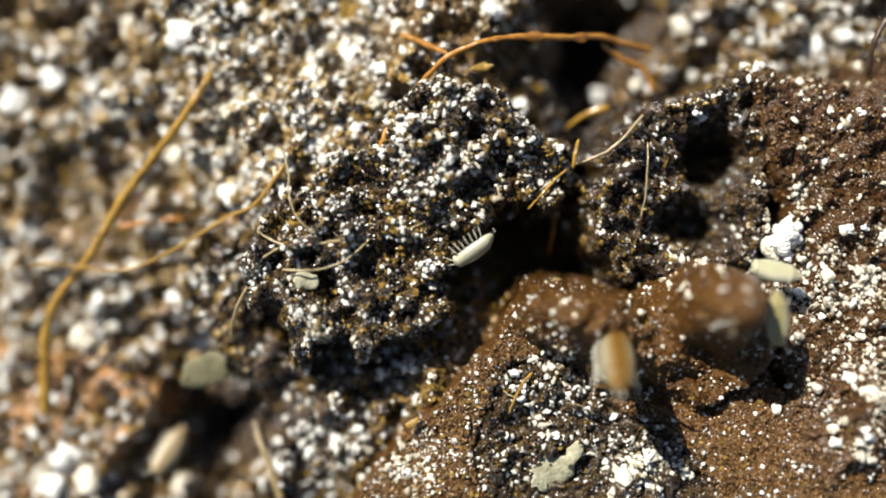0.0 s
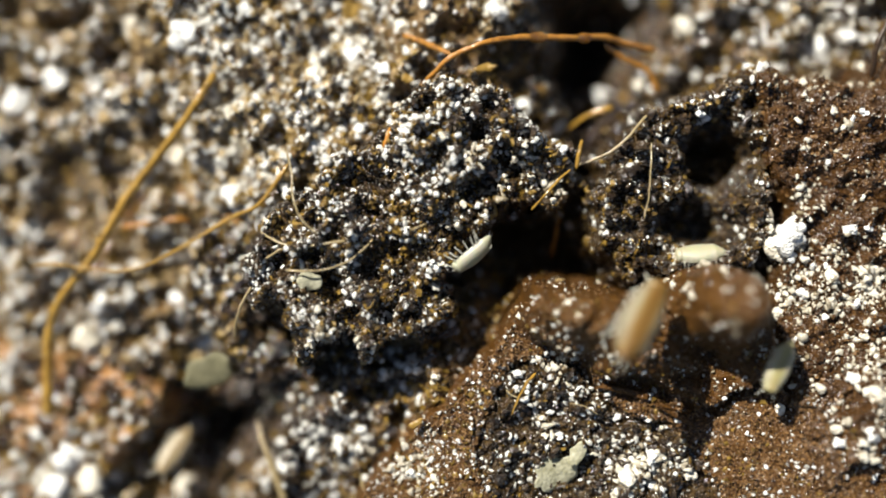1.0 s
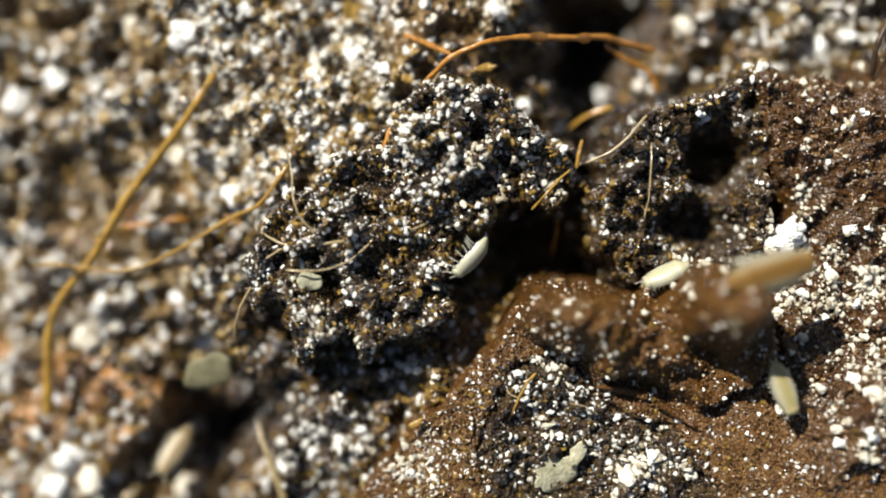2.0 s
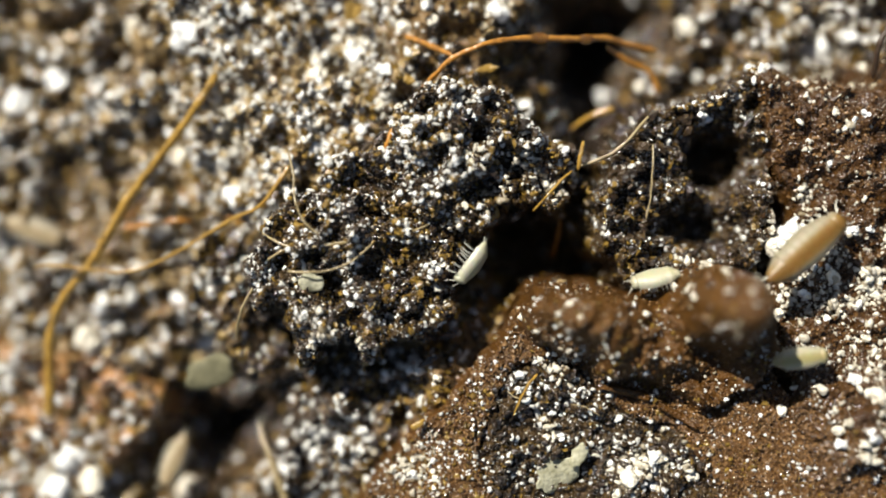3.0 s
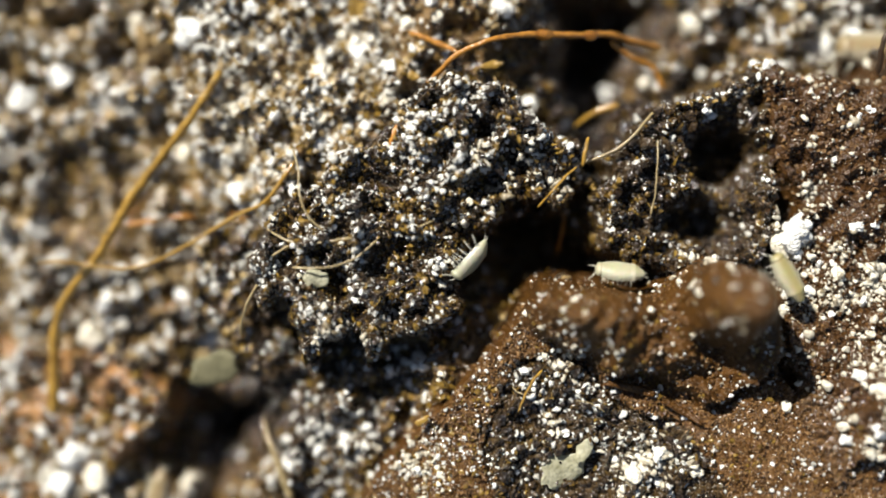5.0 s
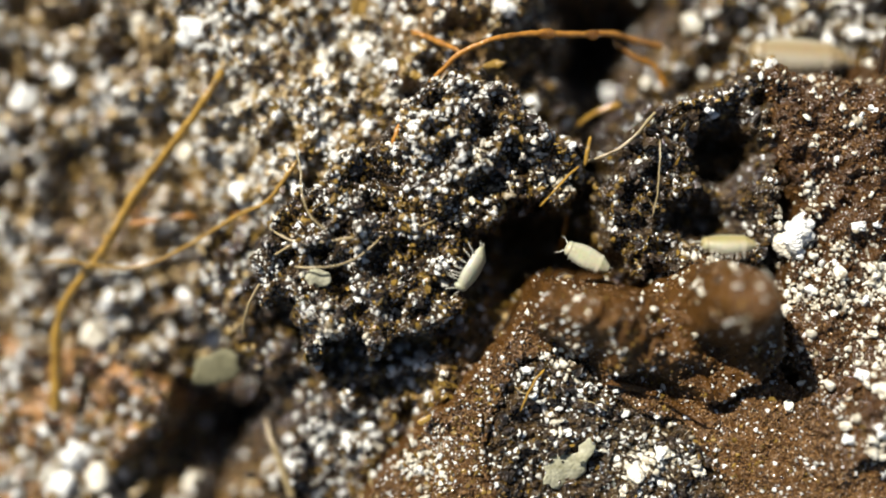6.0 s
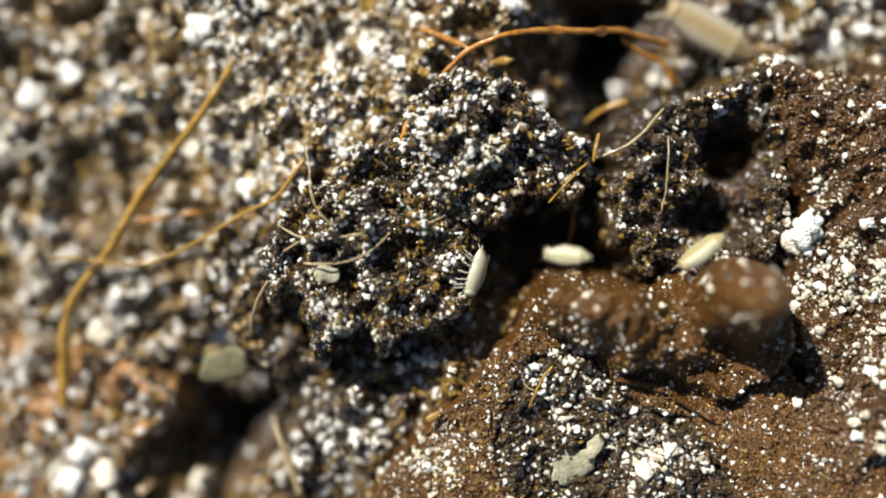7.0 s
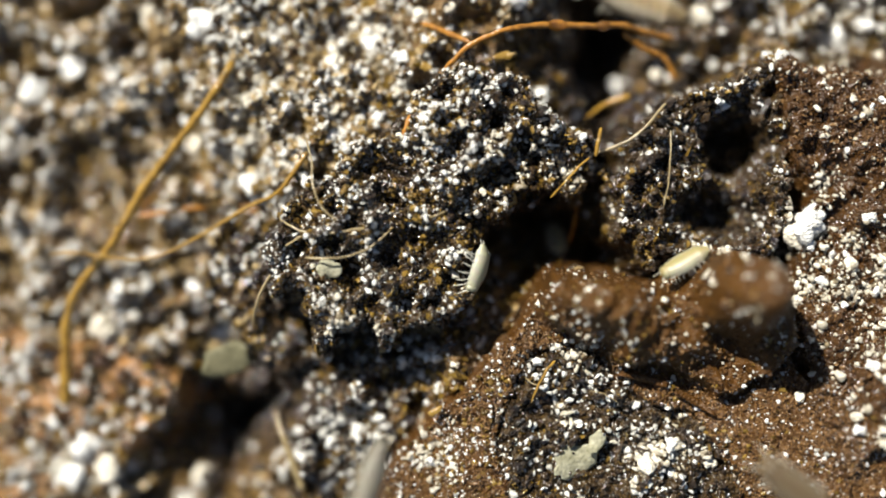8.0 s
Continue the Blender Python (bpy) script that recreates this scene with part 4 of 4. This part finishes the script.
# ---- flakes and chips ----
def flake(name, at, size, mat, label, turn=0.0, seed=0, tilt=(0.0, 0.0), thick=0.06, ragged=0.45, curl=0.25):
    """A thin ragged flake, in millimetres: an uneven outline, slightly curled, with real thickness."""
    rings, sides, verts, faces = 5, 22, [], []
    for level in (1, -1):
        for i in range(rings + 1):
            for j in range(sides):
                a = 2 * math.pi * j / sides
                edge = 1 + ragged * noise.noise(Vector((math.cos(a) * 1.6, math.sin(a) * 1.6, seed))) + 0.5 * ragged * noise.noise(Vector((math.cos(a) * 5, math.sin(a) * 5, seed + 9)))
                k = max(i / rings, 0.001) * edge
                x, y = size[0] * k * math.cos(a), size[1] * k * math.sin(a)
                z = curl * (x * x / size[0] - y * y / size[1] * 0.5) + 0.12 * noise.noise(Vector((x * 1.5, y * 1.5, seed + 3)))
                verts.append((x * MM, y * MM, (z + level * thick * (1 - 0.7 * (i / rings) ** 4) / 2) * MM))
    per = (rings + 1) * sides
    for level in (0, 1):
        for i in range(rings):
            for j in range(sides):
                a, b = level * per + i * sides + j, level * per + i * sides + (j + 1) % sides
                faces.append((a, a + sides, b + sides, b) if level == 0 else (a, b, b + sides, a + sides))
    for j in range(sides):
        a, b = rings * sides + j, rings * sides + (j + 1) % sides
        faces.append((a, a + per, b + per, b))
    ob = new(name, mesh_of(name, verts, faces, mat))
    ob.matrix_basis = pose(at[0] * MM, at[1] * MM, at[2] * MM, tilt[0], tilt[1], turn)
    return tagged(ob, label, "flake")


flake("leaf_flake", (-12.93, -6.78, -4.00), (1.4, 0.95), OLIVE_FLAKE, "dull olive translucent leaf flake over the hollow", 24, 1, (10, -6), 0.03, 0.35)
flake("leaf_flake", (5.90, -11.6, 0.10), (1.3, 0.8), GREEN_FLAKE, "pale green ragged leaf flake on the soil", 28, 2, (8, 5), ragged=0.4)
flake("leaf_flake", (6.85, -10.60, 0.50), (0.7, 0.35), GREEN_FLAKE, "narrow pale green flake on the soil", 60, 3, (0, 8), ragged=0.5)
flake("yellow_chip", (2.16, 9.56, -1.20), (0.6, 0.28), YELLOW_FLAKE, "small amber-yellow chip on the soil", 12, 4, (5, 5), 0.2, 0.5)
flake("yellow_chip", (-1.92, 9.05, -1.40), (0.36, 0.22), YELLOW_FLAKE, "small orange chip on the soil", -15, 5, (10, 0), 0.18, 0.5)
flake("yellow_chip", (-7.72, 12.53, -4.60), (1.2, 0.5), YELLOW_FLAKE, "dull yellow chip in the soil", -30, 6, (10, 10), 0.25, 0.5)
flake("yellow_chip", (-5.14, 13.04, -4.00), (0.45, 0.9), YELLOW_FLAKE, "dull yellow chip in the soil", -10, 7, (0, 20), 0.25, 0.5)
flake("yellow_chip", (2.46, 2.08, 0.10), (0.42, 0.5), YELLOW_FLAKE, "orange-brown chip at the edge of the clod", 20, 8, (0, 30), 0.25, 0.5)
flake("green_chip", (-6.88, -1.70, 1.20), (0.6, 0.55), GREEN_FLAKE, "rounded olive-green chip on the clod", 0, 9, (0, 10), 0.4, 0.3)
flake("yellow_chip", (-8.96, -1.62, 0.80), (0.3, 0.3), YELLOW_FLAKE, "orange chip at the edge of the clod", 0, 10, (10, 0), 0.25, 0.5)
flake("yellow_chip", (-1.43, -9.05, 0.20), (0.4, 0.2), YELLOW_FLAKE, "yellow chip on the bark", 30, 11, (0, 0), 0.15, 0.5)


# loose brown and amber fibres lying in the low soil
rng = np.random.RandomState(5)
for k, (x, y) in enumerate(spots(rng, 26, (-25, -13, 8, 13), lambda x, y: on_low_ground(x, y) * (1 - 0.6 * within(x, y, LEAF)))):
    a, l = rng.uniform(0, 6.28), rng.uniform(0.8, 2.2)
    line = [(x + math.cos(a + 0.3 * j) * l * j / 3, y + math.sin(a + 0.3 * j) * l * j / 3) for j in range(4)]
    root("root_fibre", [(px, py, float(top(px, py, 0.4)) + 0.45 + 0.25 * (j in (1, 2))) for j, (px, py) in enumerate(line)], rng.uniform(0.06, 0.16), (ROOT_RUST, ROOT_AMBER, ROOT_TAN)[k % 3],
         ("short rusty fibre in the soil", "short amber fibre in the soil", "short tan fibre in the soil")[k % 3], "fibre", seed=40 + k, taper=(1.0, 0.5))


def add_splinter(at, size, turn, seed):
    ob = flake("splinter", at, size, BARK_SKIN, "", turn, seed, (12, 0), 0.3, 0.4)
    del ob["category"]
    ob.parent = bark


add_splinter((12.0, -8.5, 0.4), (1.2, 0.2), -30, 12)
add_splinter((9.4, -7.3, 0.45), (1.5, 0.22), -14, 13)


# ---- the larger crumbs of each clod, parts of it ----
CRUMB_MESHES = {mat.name: [fast_mesh("crumb", v * MM, f, mat, False) for v, f in (round_base(2, 700 + k, 0.5) for k in range(6))] for mat in (CRUMB, BROWN_SOIL, FIBRE)}


def big_crumbs(thing, where, count, sizes, mat, seed):
    rng = np.random.RandomState(seed)
    for k, (x, y) in enumerate(spots(rng, count, (-26, -14, 26, 14), where)):
        r = rng.uniform(*sizes)
        ob = new("crumb", CRUMB_MESHES[mat.name][k % 6])
        ob.parent = thing
        ob.matrix_basis = Matrix.LocRotScale((x * MM, y * MM, (float(top(x, y)) - 0.1 * r) * MM), Euler(rng.uniform(0, 6, 3)), (r * rng.uniform(0.9, 1.5), r, r * rng.uniform(0.6, 1)))


big_crumbs(clod, lambda x, y: within(x, y, CLOD) * open_ground(x, y), 110, (0.15, 0.34), CRUMB, 31)
big_crumbs(clod, lambda x, y: within(x, y, CLOD) * open_ground(x, y), 40, (0.12, 0.28), FIBRE, 32)
big_crumbs(low_clod, lambda x, y: within(x, y, LOW_CLOD) * (1 - within(x, y, CLOD)), 60, (0.15, 0.35), CRUMB, 37)
big_crumbs(dark_clod, lambda x, y: within(x, y, DARK_CLOD) * open_ground(x, y) * (1 - within(x, y, BROWN_BANK)), 70, (0.15, 0.32), CRUMB, 33)
big_crumbs(bank, on_bank, 70, (0.12, 0.3), BROWN_SOIL, 34)
big_crumbs(leaf, lambda x, y: within(x, y, LEAF), 60, (0.2, 0.5), BROWN_SOIL, 36)
big_crumbs(inner, in_gap, 35, (0.15, 0.35), CRUMB, 35)


# ---- dwarf white isopods ----
def arched(x0, x1, w0, w1, h0, h1, flare, steps=12):
    """One back plate: an arch from side to side, thin below, its hind edge a little wider and lifted."""
    verts, faces = [], []
    rows = ((x0, w0 * 0.965, h0 * 0.97), (x0 + 0.3 * (x1 - x0), w0 * 0.7 + w1 * 0.3, h0 * 0.7 + h1 * 0.3), (x0 + 0.75 * (x1 - x0), w0 * 0.25 + w1 * 0.75, h0 * 0.25 + h1 * 0.75), (x1, w1 * (1 + flare), h1 * (1 + flare)),
            (x1, w1 * (1 + flare), h1 * (1 + flare)), (x1, w1 * 0.94, h1 * 0.93), (x0, w0 * 0.9, h0 * 0.9), (x0, w0 * 0.985, h0 * 0.985))
    n = steps + 1
    for x, w, h in rows:
        for j in range(n):
            a = math.pi * j / steps
            verts.append((x * MM, w * math.cos(a) * MM, (h * math.sin(a) ** 0.7 - 0.12 * h) * MM))
    for i in (0, 1, 2, 4, 5, 6):
        for j in range(steps):
            faces.append((i * n + j, i * n + j + 1, (i + 1) * n + j + 1, (i + 1) * n + j))
    return verts, faces


def ball(at, size, level=2):
    v, f = round_base(level, 3, 0.05)
    return [tuple((c * s + a) * MM for c, s, a in zip(p, size, at)) for p in v], [tuple(int(i) for i in t) for t in f]


def tube(points, radius, end=0.4):
    return strand(points, radius, sides=6, taper=(1.0, end), wobble=0.0, per=5)


def isopod(long, shell, label, curl=0.0, stretch=0.40, slim=1.0):
    """An isopod of that length in millimetres: head to +x, back to +z, the origin in the middle of the body. Returns it with its legs."""
    s = long / 2.6
    body = new("isopod")
    tagged(body, label, "isopod", "isopods on the soil")
    width = (0.42, 0.50, 0.555, 0.585, 0.585, 0.56, 0.52)
    start, step = 0.90, 0.245
    bend = lambda x: -curl * (x / 1.3) ** 2 * 0.35

    def place(verts):
        return [(x * s, y * s * slim, (z + bend(x / MM) * MM) * s) for x, y, z in verts]

    for k, w in enumerate(width):
        x0 = start - k * step
        nxt = width[min(k + 1, 6)]
        v, f = arched(x0, x0 - step * 1.1, w, nxt, 0.38 + 0.14 * w, 0.38 + 0.14 * nxt, 0.008)
        part("back_plate", place(v), f, shell, body)
    for k in range(5):
        w = 0.47 - 0.052 * k
        x0 = start - 7 * step - k * 0.085
        v, f = arched(x0, x0 - 0.15, w, w - 0.052, 0.43 - 0.05 * k, 0.38 - 0.05 * k, 0.004)
        part("tail_plate", place(v), f, shell, body)
    v, f = ball((-1.24, 0, 0.03), (0.16, 0.14, 0.09))
    part("telson", place(v), f, shell, body)
    v, f = ball((0.98, 0, 0.06), (0.24, 0.40, 0.34), 3)
    part("head", place(v), f, shell, body)
    v, f = ball((-0.05, 0, 0.02), (1.05, 0.46, 0.17), 3)
    part("belly", place(v), f, LEG_SKIN, body)
    for side in (1, -1):
        v, f = ball((1.04, side * 0.34, 0.17), (0.028, 0.028, 0.028), 1)
        part("eye", place(v), f, EYE, body, "tiny black eye")
        v, f = tube([(1.10, side * 0.12, 0.02), (1.22, side * 0.24, 0.02), (1.32, side * 0.36, -0.08), (1.46, side * 0.44, -0.18), (1.56, side * 0.47, -0.24)], 0.038, 0.35)
        part("antenna", place(v), f, LEG_SKIN, body, "jointed pale antenna")
        v, f = tube([(-1.28, side * 0.09, 0.0), (-1.42, side * 0.13, -0.05), (-1.58, side * 0.16, -0.12)], 0.042, 0.25)
        part("uropod", place(v), f, LEG_SKIN, body)
    legs = []
    for k in range(7):
        for side in (1, -1):
            hip = Vector((start - (k + 0.5) * step, side * 0.34, -0.06 + bend(start - (k + 0.5) * step)))
            fan = 0.32 * (3 - k) / 3
            reach = stretch + 0.015 * k
            pts = [(0, 0, 0), (0.25 * fan * reach, side * 0.5 * reach, 0.02), (0.6 * fan * reach, side * 0.85 * reach, -0.16), (0.95 * fan * reach, side * 1.05 * reach, -0.40)]
            v, f = tube(pts, 0.042, 0.4)
            leg = part("leg", [tuple(c * s for c in p) for p in v], f, LEG_SKIN, body)
            leg.matrix_basis = Matrix.Translation(hip * s * MM)
            legs.append((leg, hip * s * MM, side, k))
    return body, legs


ISOPODS = {
    "climber": isopod(2.55, SHELL_PALE, "small pale cream isopod clinging to the edge of the clod", 0.5, 0.62),
    "crosser": isopod(2.55, SHELL_PALE, "small pale cream isopod walking behind the bark hump", 0.0, 0.15),
    "amber": isopod(4.95, SHELL_AMBER, "large amber-backed isopod crossing the bark hump", 0.0, 0.13, 0.82),
    "yellow": isopod(2.75, SHELL_YELLOW, "pale yellow isopod with a dark gut line beside the bark", 0.0, 0.18, 0.92),
    "hollow": isopod(3.1, SHELL_TAN, "pale yellow isopod by the dark hollow", 0.0, 0.32, 0.92),
    "rooty": isopod(3.6, SHELL_TAN, "pale isopod passing beneath the thick root", 0.0, 0.22),
    "ridge": isopod(5.6, SHELL_TAN, "large tan isopod coming over the ridge", 0.0, 0.22, 0.86),
    "entering": isopod(4.0, SHELL_GREY, "pale greyish isopod walking in over the bark edge", 0.0, 0.16, 0.62),
    "tan": isopod(4.1, SHELL_DUSK, "dull tan isopod walking in over the bark", 0.0, 0.16, 0.8),
}


# ---- what moves, and when ----
def motions():
    # seconds, x, y, z in millimetres, heading, pitch, roll in degrees, and how fast the legs go
    tracks = {
        "climber": (
            (0, 1.74, -0.12, 1.00, 215, 0, -58, 0), (0.5, 1.65, -0.17, 1.00, 217, 0, -58, 1), (1.0, 1.50, -0.32, 1.00, 220, 0, -56, 1), (1.5, 1.44, -0.45, 1.00, 223, 0, -56, 1),
            (2.8, 1.43, -0.65, 1.00, 232, 0, -56, 1), (3.5, 1.30, -0.89, 1.00, 233, 0, -54, 1), (4.0, 1.24, -0.75, 1.00, 230, 0, -54, 1), (4.5, 1.12, -0.74, 1.00, 225, 0, -58, 1),
            (5.8, 1.05, -1.12, 1.00, 236, 0, -54, 1), (6.2, 0.91, -1.42, 1.00, 241, 0, -51, 1), (6.5, 0.83, -1.54, 1.00, 247, 0, -51, 1), (7.0, 0.82, -1.65, 1.00, 252, 0, -51, 1),
            (7.5, 0.75, -1.80, 1.00, 250, 0, -51, 1), (8.0, 0.79, -1.70, 1.00, 252, 0, -54, 1)),
        "crosser": (
            (0, 16.76, -1.13, 2.20, 168, 0, 25, 1), (0.2, 16.25, -0.96, 2.20, 160, 0, 30, 1), (0.4, 15.45, -0.57, 2.00, 166, 0, 42, 1), (0.6, 14.37, -0.22, 2.00, 180, 0, 46, 1), (0.8, 13.49, -0.15, 1.80, 182, 0, 48, 1),
            (1.0, 12.92, -0.26, 1.60, 185, 0, 48, 1), (1.2, 12.47, -0.41, 1.60, 195, 0, 48, 1), (1.5, 11.81, -0.82, 1.60, 203, 0, 45, 1), (1.7, 11.48, -1.07, 1.60, 205, 0, 45, 1),
            (2.8, 10.85, -1.50, 1.60, 205, 0, 45, 1), (3.2, 10.35, -1.39, 1.60, 180, 0, 50, 1), (3.6, 10.15, -1.38, 1.60, 178, 0, 45, 0.5), (4.0, 9.78, -1.49, 1.60, 170, 0, 35, 1),
            (4.4, 9.54, -1.47, 1.60, 176, 0, 40, 0.5), (4.7, 9.03, -1.40, 1.60, 178, 0, 45, 1), (5.8, 7.34, -0.78, 0.80, 155, 0, 15, 1), (6.2, 6.49, -0.50, 0.50, 152, 0, 5, 1),
            (6.6, 6.06, -0.61, -0.60, 172, 0, 5, 1), (7.0, 5.76, -0.69, -2.80, 175, -10, 5, 1), (7.3, 5.72, -0.57, -3.80, 148, -25, 5, 1), (7.6, 5.53, -0.35, -4.80, 122, -40, 5, 1), (8.0, 5.46, -0.11, -6.00, 98, -50, 5, 1)),
        "amber": (
            (0, 8.42, -5.33, 5.00, 82, -62, 0, 1), (0.2, 8.51, -4.61, 5.30, 80, -52, 0, 1), (0.4, 8.54, -4.21, 5.60, 78, -52, 0, 1), (0.6, 8.62, -3.97, 5.90, 74, -48, 0, 1), (0.8, 8.84, -3.62, 6.20, 66, -44, 0, 1),
            (1.0, 9.19, -3.25, 6.50, 56, -38, 0, 1), (1.2, 10.11, -2.64, 6.80, 42, -20, 0, 1), (1.4, 11.57, -1.88, 7.00, 32, -5, -5, 1), (1.5, 12.09, -1.50, 7.00, 26, 0, -8, 1), (1.7, 13.69, -1.23, 7.00, 14, -5, -10, 1),
            (2.3, 16.18, -0.77, 4.20, 20, -30, 0, 1), (2.8, 17.57, 0.13, 2.60, 35, -28, 4, 1), (3.0, 18.01, 0.14, 2.60, 40, -5, 4, 1), (3.2, 18.72, 1.05, 2.60, 44, 0, 4, 1), (3.5, 19.98, 2.76, 2.60, 43, 0, 0, 1),
            (3.7, 20.88, 3.31, 2.60, 42, 0, 0, 1), (4.0, 22.51, 4.44, 2.60, 40, 0, 0, 1), (4.6, 25.36, 7.25, 2.20, 45, 0, 0, 1), (8.0, 25.77, 8.45, 2.20, 60, 0, 0, 0)),
        "yellow": (
            (0, 16.35, -3.44, 4.20, 276, -15, 10, 1), (0.5, 16.66, -4.95, 3.80, 255, -15, 8, 1), (1.0, 16.40, -5.83, 3.60, 246, 0, 8, 1), (1.5, 16.35, -6.75, 3.40, 258, 0, 0, 1), (1.7, 16.50, -6.91, 3.40, 264, 0, 0, 1),
            (2.1, 16.93, -6.94, 3.00, 300, 0, 0, 1), (2.5, 17.47, -6.30, 3.00, 335, 0, 0, 1), (2.8, 17.88, -5.83, 2.60, 350, 0, 0, 1), (3.0, 17.73, -5.37, 2.60, 368, 0, 0, 1), (3.2, 17.62, -4.82, 2.60, 392, 0, 0, 1),
            (3.5, 17.39, -4.43, 2.60, 416, 0, 0, 1), (3.8, 17.45, -3.91, 2.40, 436, 0, 0, 1), (4.0, 17.51, -3.42, 2.40, 455, 0, 0, 1), (4.3, 17.47, -3.13, 2.40, 461, 0, 0, 1), (4.5, 17.33, -2.56, 2.40, 464, 0, 0, 1),
            (4.7, 17.25, -2.25, 2.40, 466, 0, 0, 1), (5.1, 16.61, -1.19, 2.40, 488, 0, 20, 1), (5.4, 15.61, -0.36, 2.30, 515, 0, 40, 1), (5.8, 14.18, 0.03, 2.40, 538, 0, 52, 1), (6.2, 13.37, 0.04, 2.40, 543, 0, 45, 1),
            (6.6, 12.75, -0.23, 2.40, 562, 0, 50, 1), (7.0, 11.98, -0.55, 2.40, 578, 0, 45, 1), (7.3, 11.53, -0.98, 2.30, 562, 0, 50, 1), (7.6, 11.24, -1.11, 2.20, 568, 0, 50, 1), (8.0, 11.06, -1.34, 2.20, 570, 0, 50, 1)),
        "hollow": (
            (0, -15.58, -11.65, -6.16, 240, 25, 0, 0.3), (0.7, -15.41, -11.65, -6.16, 238, 25, 0, 0.3), (1.7, -15.43, -11.58, -6.16, 238, 25, 0, 0.4), (2.8, -15.41, -12.03, -6.09, 250, 12, 0, 1), (3.3, -15.65, -12.24, -6.09, 248, 8, 0, 1),
            (3.5, -15.86, -12.49, -6.09, 246, 5, 0, 1), (3.8, -16.45, -12.89, -6.09, 242, 5, 0, 1), (4.2, -16.69, -13.33, -6.09, 246, 0, 0, 1), (4.7, -16.65, -13.76, -6.09, 255, 0, 0, 1), (5.8, -17.30, -16.47, -6.09, 258, 0, 0, 1),
            (8.0, -18.88, -18.69, -6.09, 255, 0, 0, 0)),
        "rooty": (
            (0, -31.29, 6.34, -8.09, -40, 0, 0, 0), (1.7, -28.48, 4.36, -8.09, -45, 0, 0, 1), (2.8, -24.81, 1.48, -8.09, -50, 0, 0, 1), (3.0, -24.03, 1.09, -8.09, -20, 0, 0, 1), (3.2, -23.09, 1.15, -8.09, -8, 0, 0, 1),
            (3.5, -22.56, 1.18, -8.09, -4, 0, 0, 1), (3.8, -21.77, 1.01, -8.09, -5, 0, 0, 1), (4.0, -21.05, 0.92, -8.09, -9, 0, 0, 1), (4.2, -20.43, 0.87, -8.09, -15, 0, 0, 1), (4.5, -19.63, 0.67, -8.09, -18, -4, 0, 1),
            (4.7, -18.88, 0.42, -8.09, -18, -8, 0, 1), (5.2, -18.45, -0.12, -11.90, -20, -25, 0, 1), (5.7, -18.24, -0.69, -15.23, -20, -40, 0, 1), (8.0, -18.14, -1.53, -17.14, -20, -40, 0, 0)),
        "ridge": (
            (0, 29.33, 12.73, -5.00, 170, 0, 0, 0), (4.7, 25.68, 11.35, -5.00, 175, 0, 10, 1), (5.4, 21.78, 10.69, -5.00, 178, 0, 20, 1), (5.8, 19.98, 10.65, -5.00, 178, 0, 25, 1), (6.2, 18.56, 10.67, -5.00, 174, 0, 20, 1),
            (6.4, 17.53, 10.83, -5.00, 168, 0, 15, 1), (6.6, 16.87, 11.05, -5.00, 161, 0, 10, 1), (6.8, 15.19, 11.52, -5.00, 154, 0, 0, 1), (7.0, 13.95, 11.96, -5.00, 150, 0, -5, 1), (7.2, 12.94, 12.45, -5.00, 148, 0, -5, 1),
            (7.4, 12.16, 12.75, -5.00, 150, 0, -5, 1), (7.6, 11.15, 13.02, -5.00, 155, 0, 0, 1), (7.8, 10.52, 13.21, -5.00, 158, 0, 0, 1), (8.0, 9.89, 13.34, -5.00, 160, 0, 0, 1)),
        "entering": (
            (0, -6.78, -17.39, 6.20, 70, 0, 0, 0), (7.0, -5.95, -15.59, 6.20, 72, 0, 0, 1), (7.7, -4.97, -13.17, 6.20, 78, 0, 0, 1), (7.9, -4.62, -11.89, 6.20, 82, 0, 0, 1), (8.0, -4.35, -11.32, 6.20, 72, 0, 0, 1)),
        "tan": (
            (0, 23.76, -17.00, 7.40, 135, 0, 0, 0), (7.0, 18.64, -14.74, 7.40, 138, 0, 0, 1), (7.7, 16.71, -13.15, 7.40, 140, 0, 0, 1), (7.9, 15.69, -12.15, 7.40, 140, 0, 0, 1), (8.0, 15.05, -11.55, 7.40, 142, 0, 0, 1)),
    }
    for name, rows in tracks.items():
        body, legs = ISOPODS[name]
        walk(body, [(t, pose(x * MM, y * MM, z * MM, 0, 0, heading) @ pose(0, 0, 0, 0, -pitch, 0) @ pose(0, 0, 0, roll, 0, 0)) for t, x, y, z, heading, pitch, roll, _ in rows])
        times, pace = [r[0] for r in rows], [r[7] for r in rows]
        for leg, hip, side, k in legs:
            steps = []
            for i in range(41):
                t = i * 0.2
                swing = 20 * float(np.interp(t, times, pace)) * math.sin(2 * math.pi * t * 1.15 + k * 0.9 + (1.6 if side > 0 else 0))
                steps.append((t, Matrix.Translation(hip) @ pose(0, 0, 0, 0.35 * swing, 0, swing)))
            walk(leg, steps)


motions()
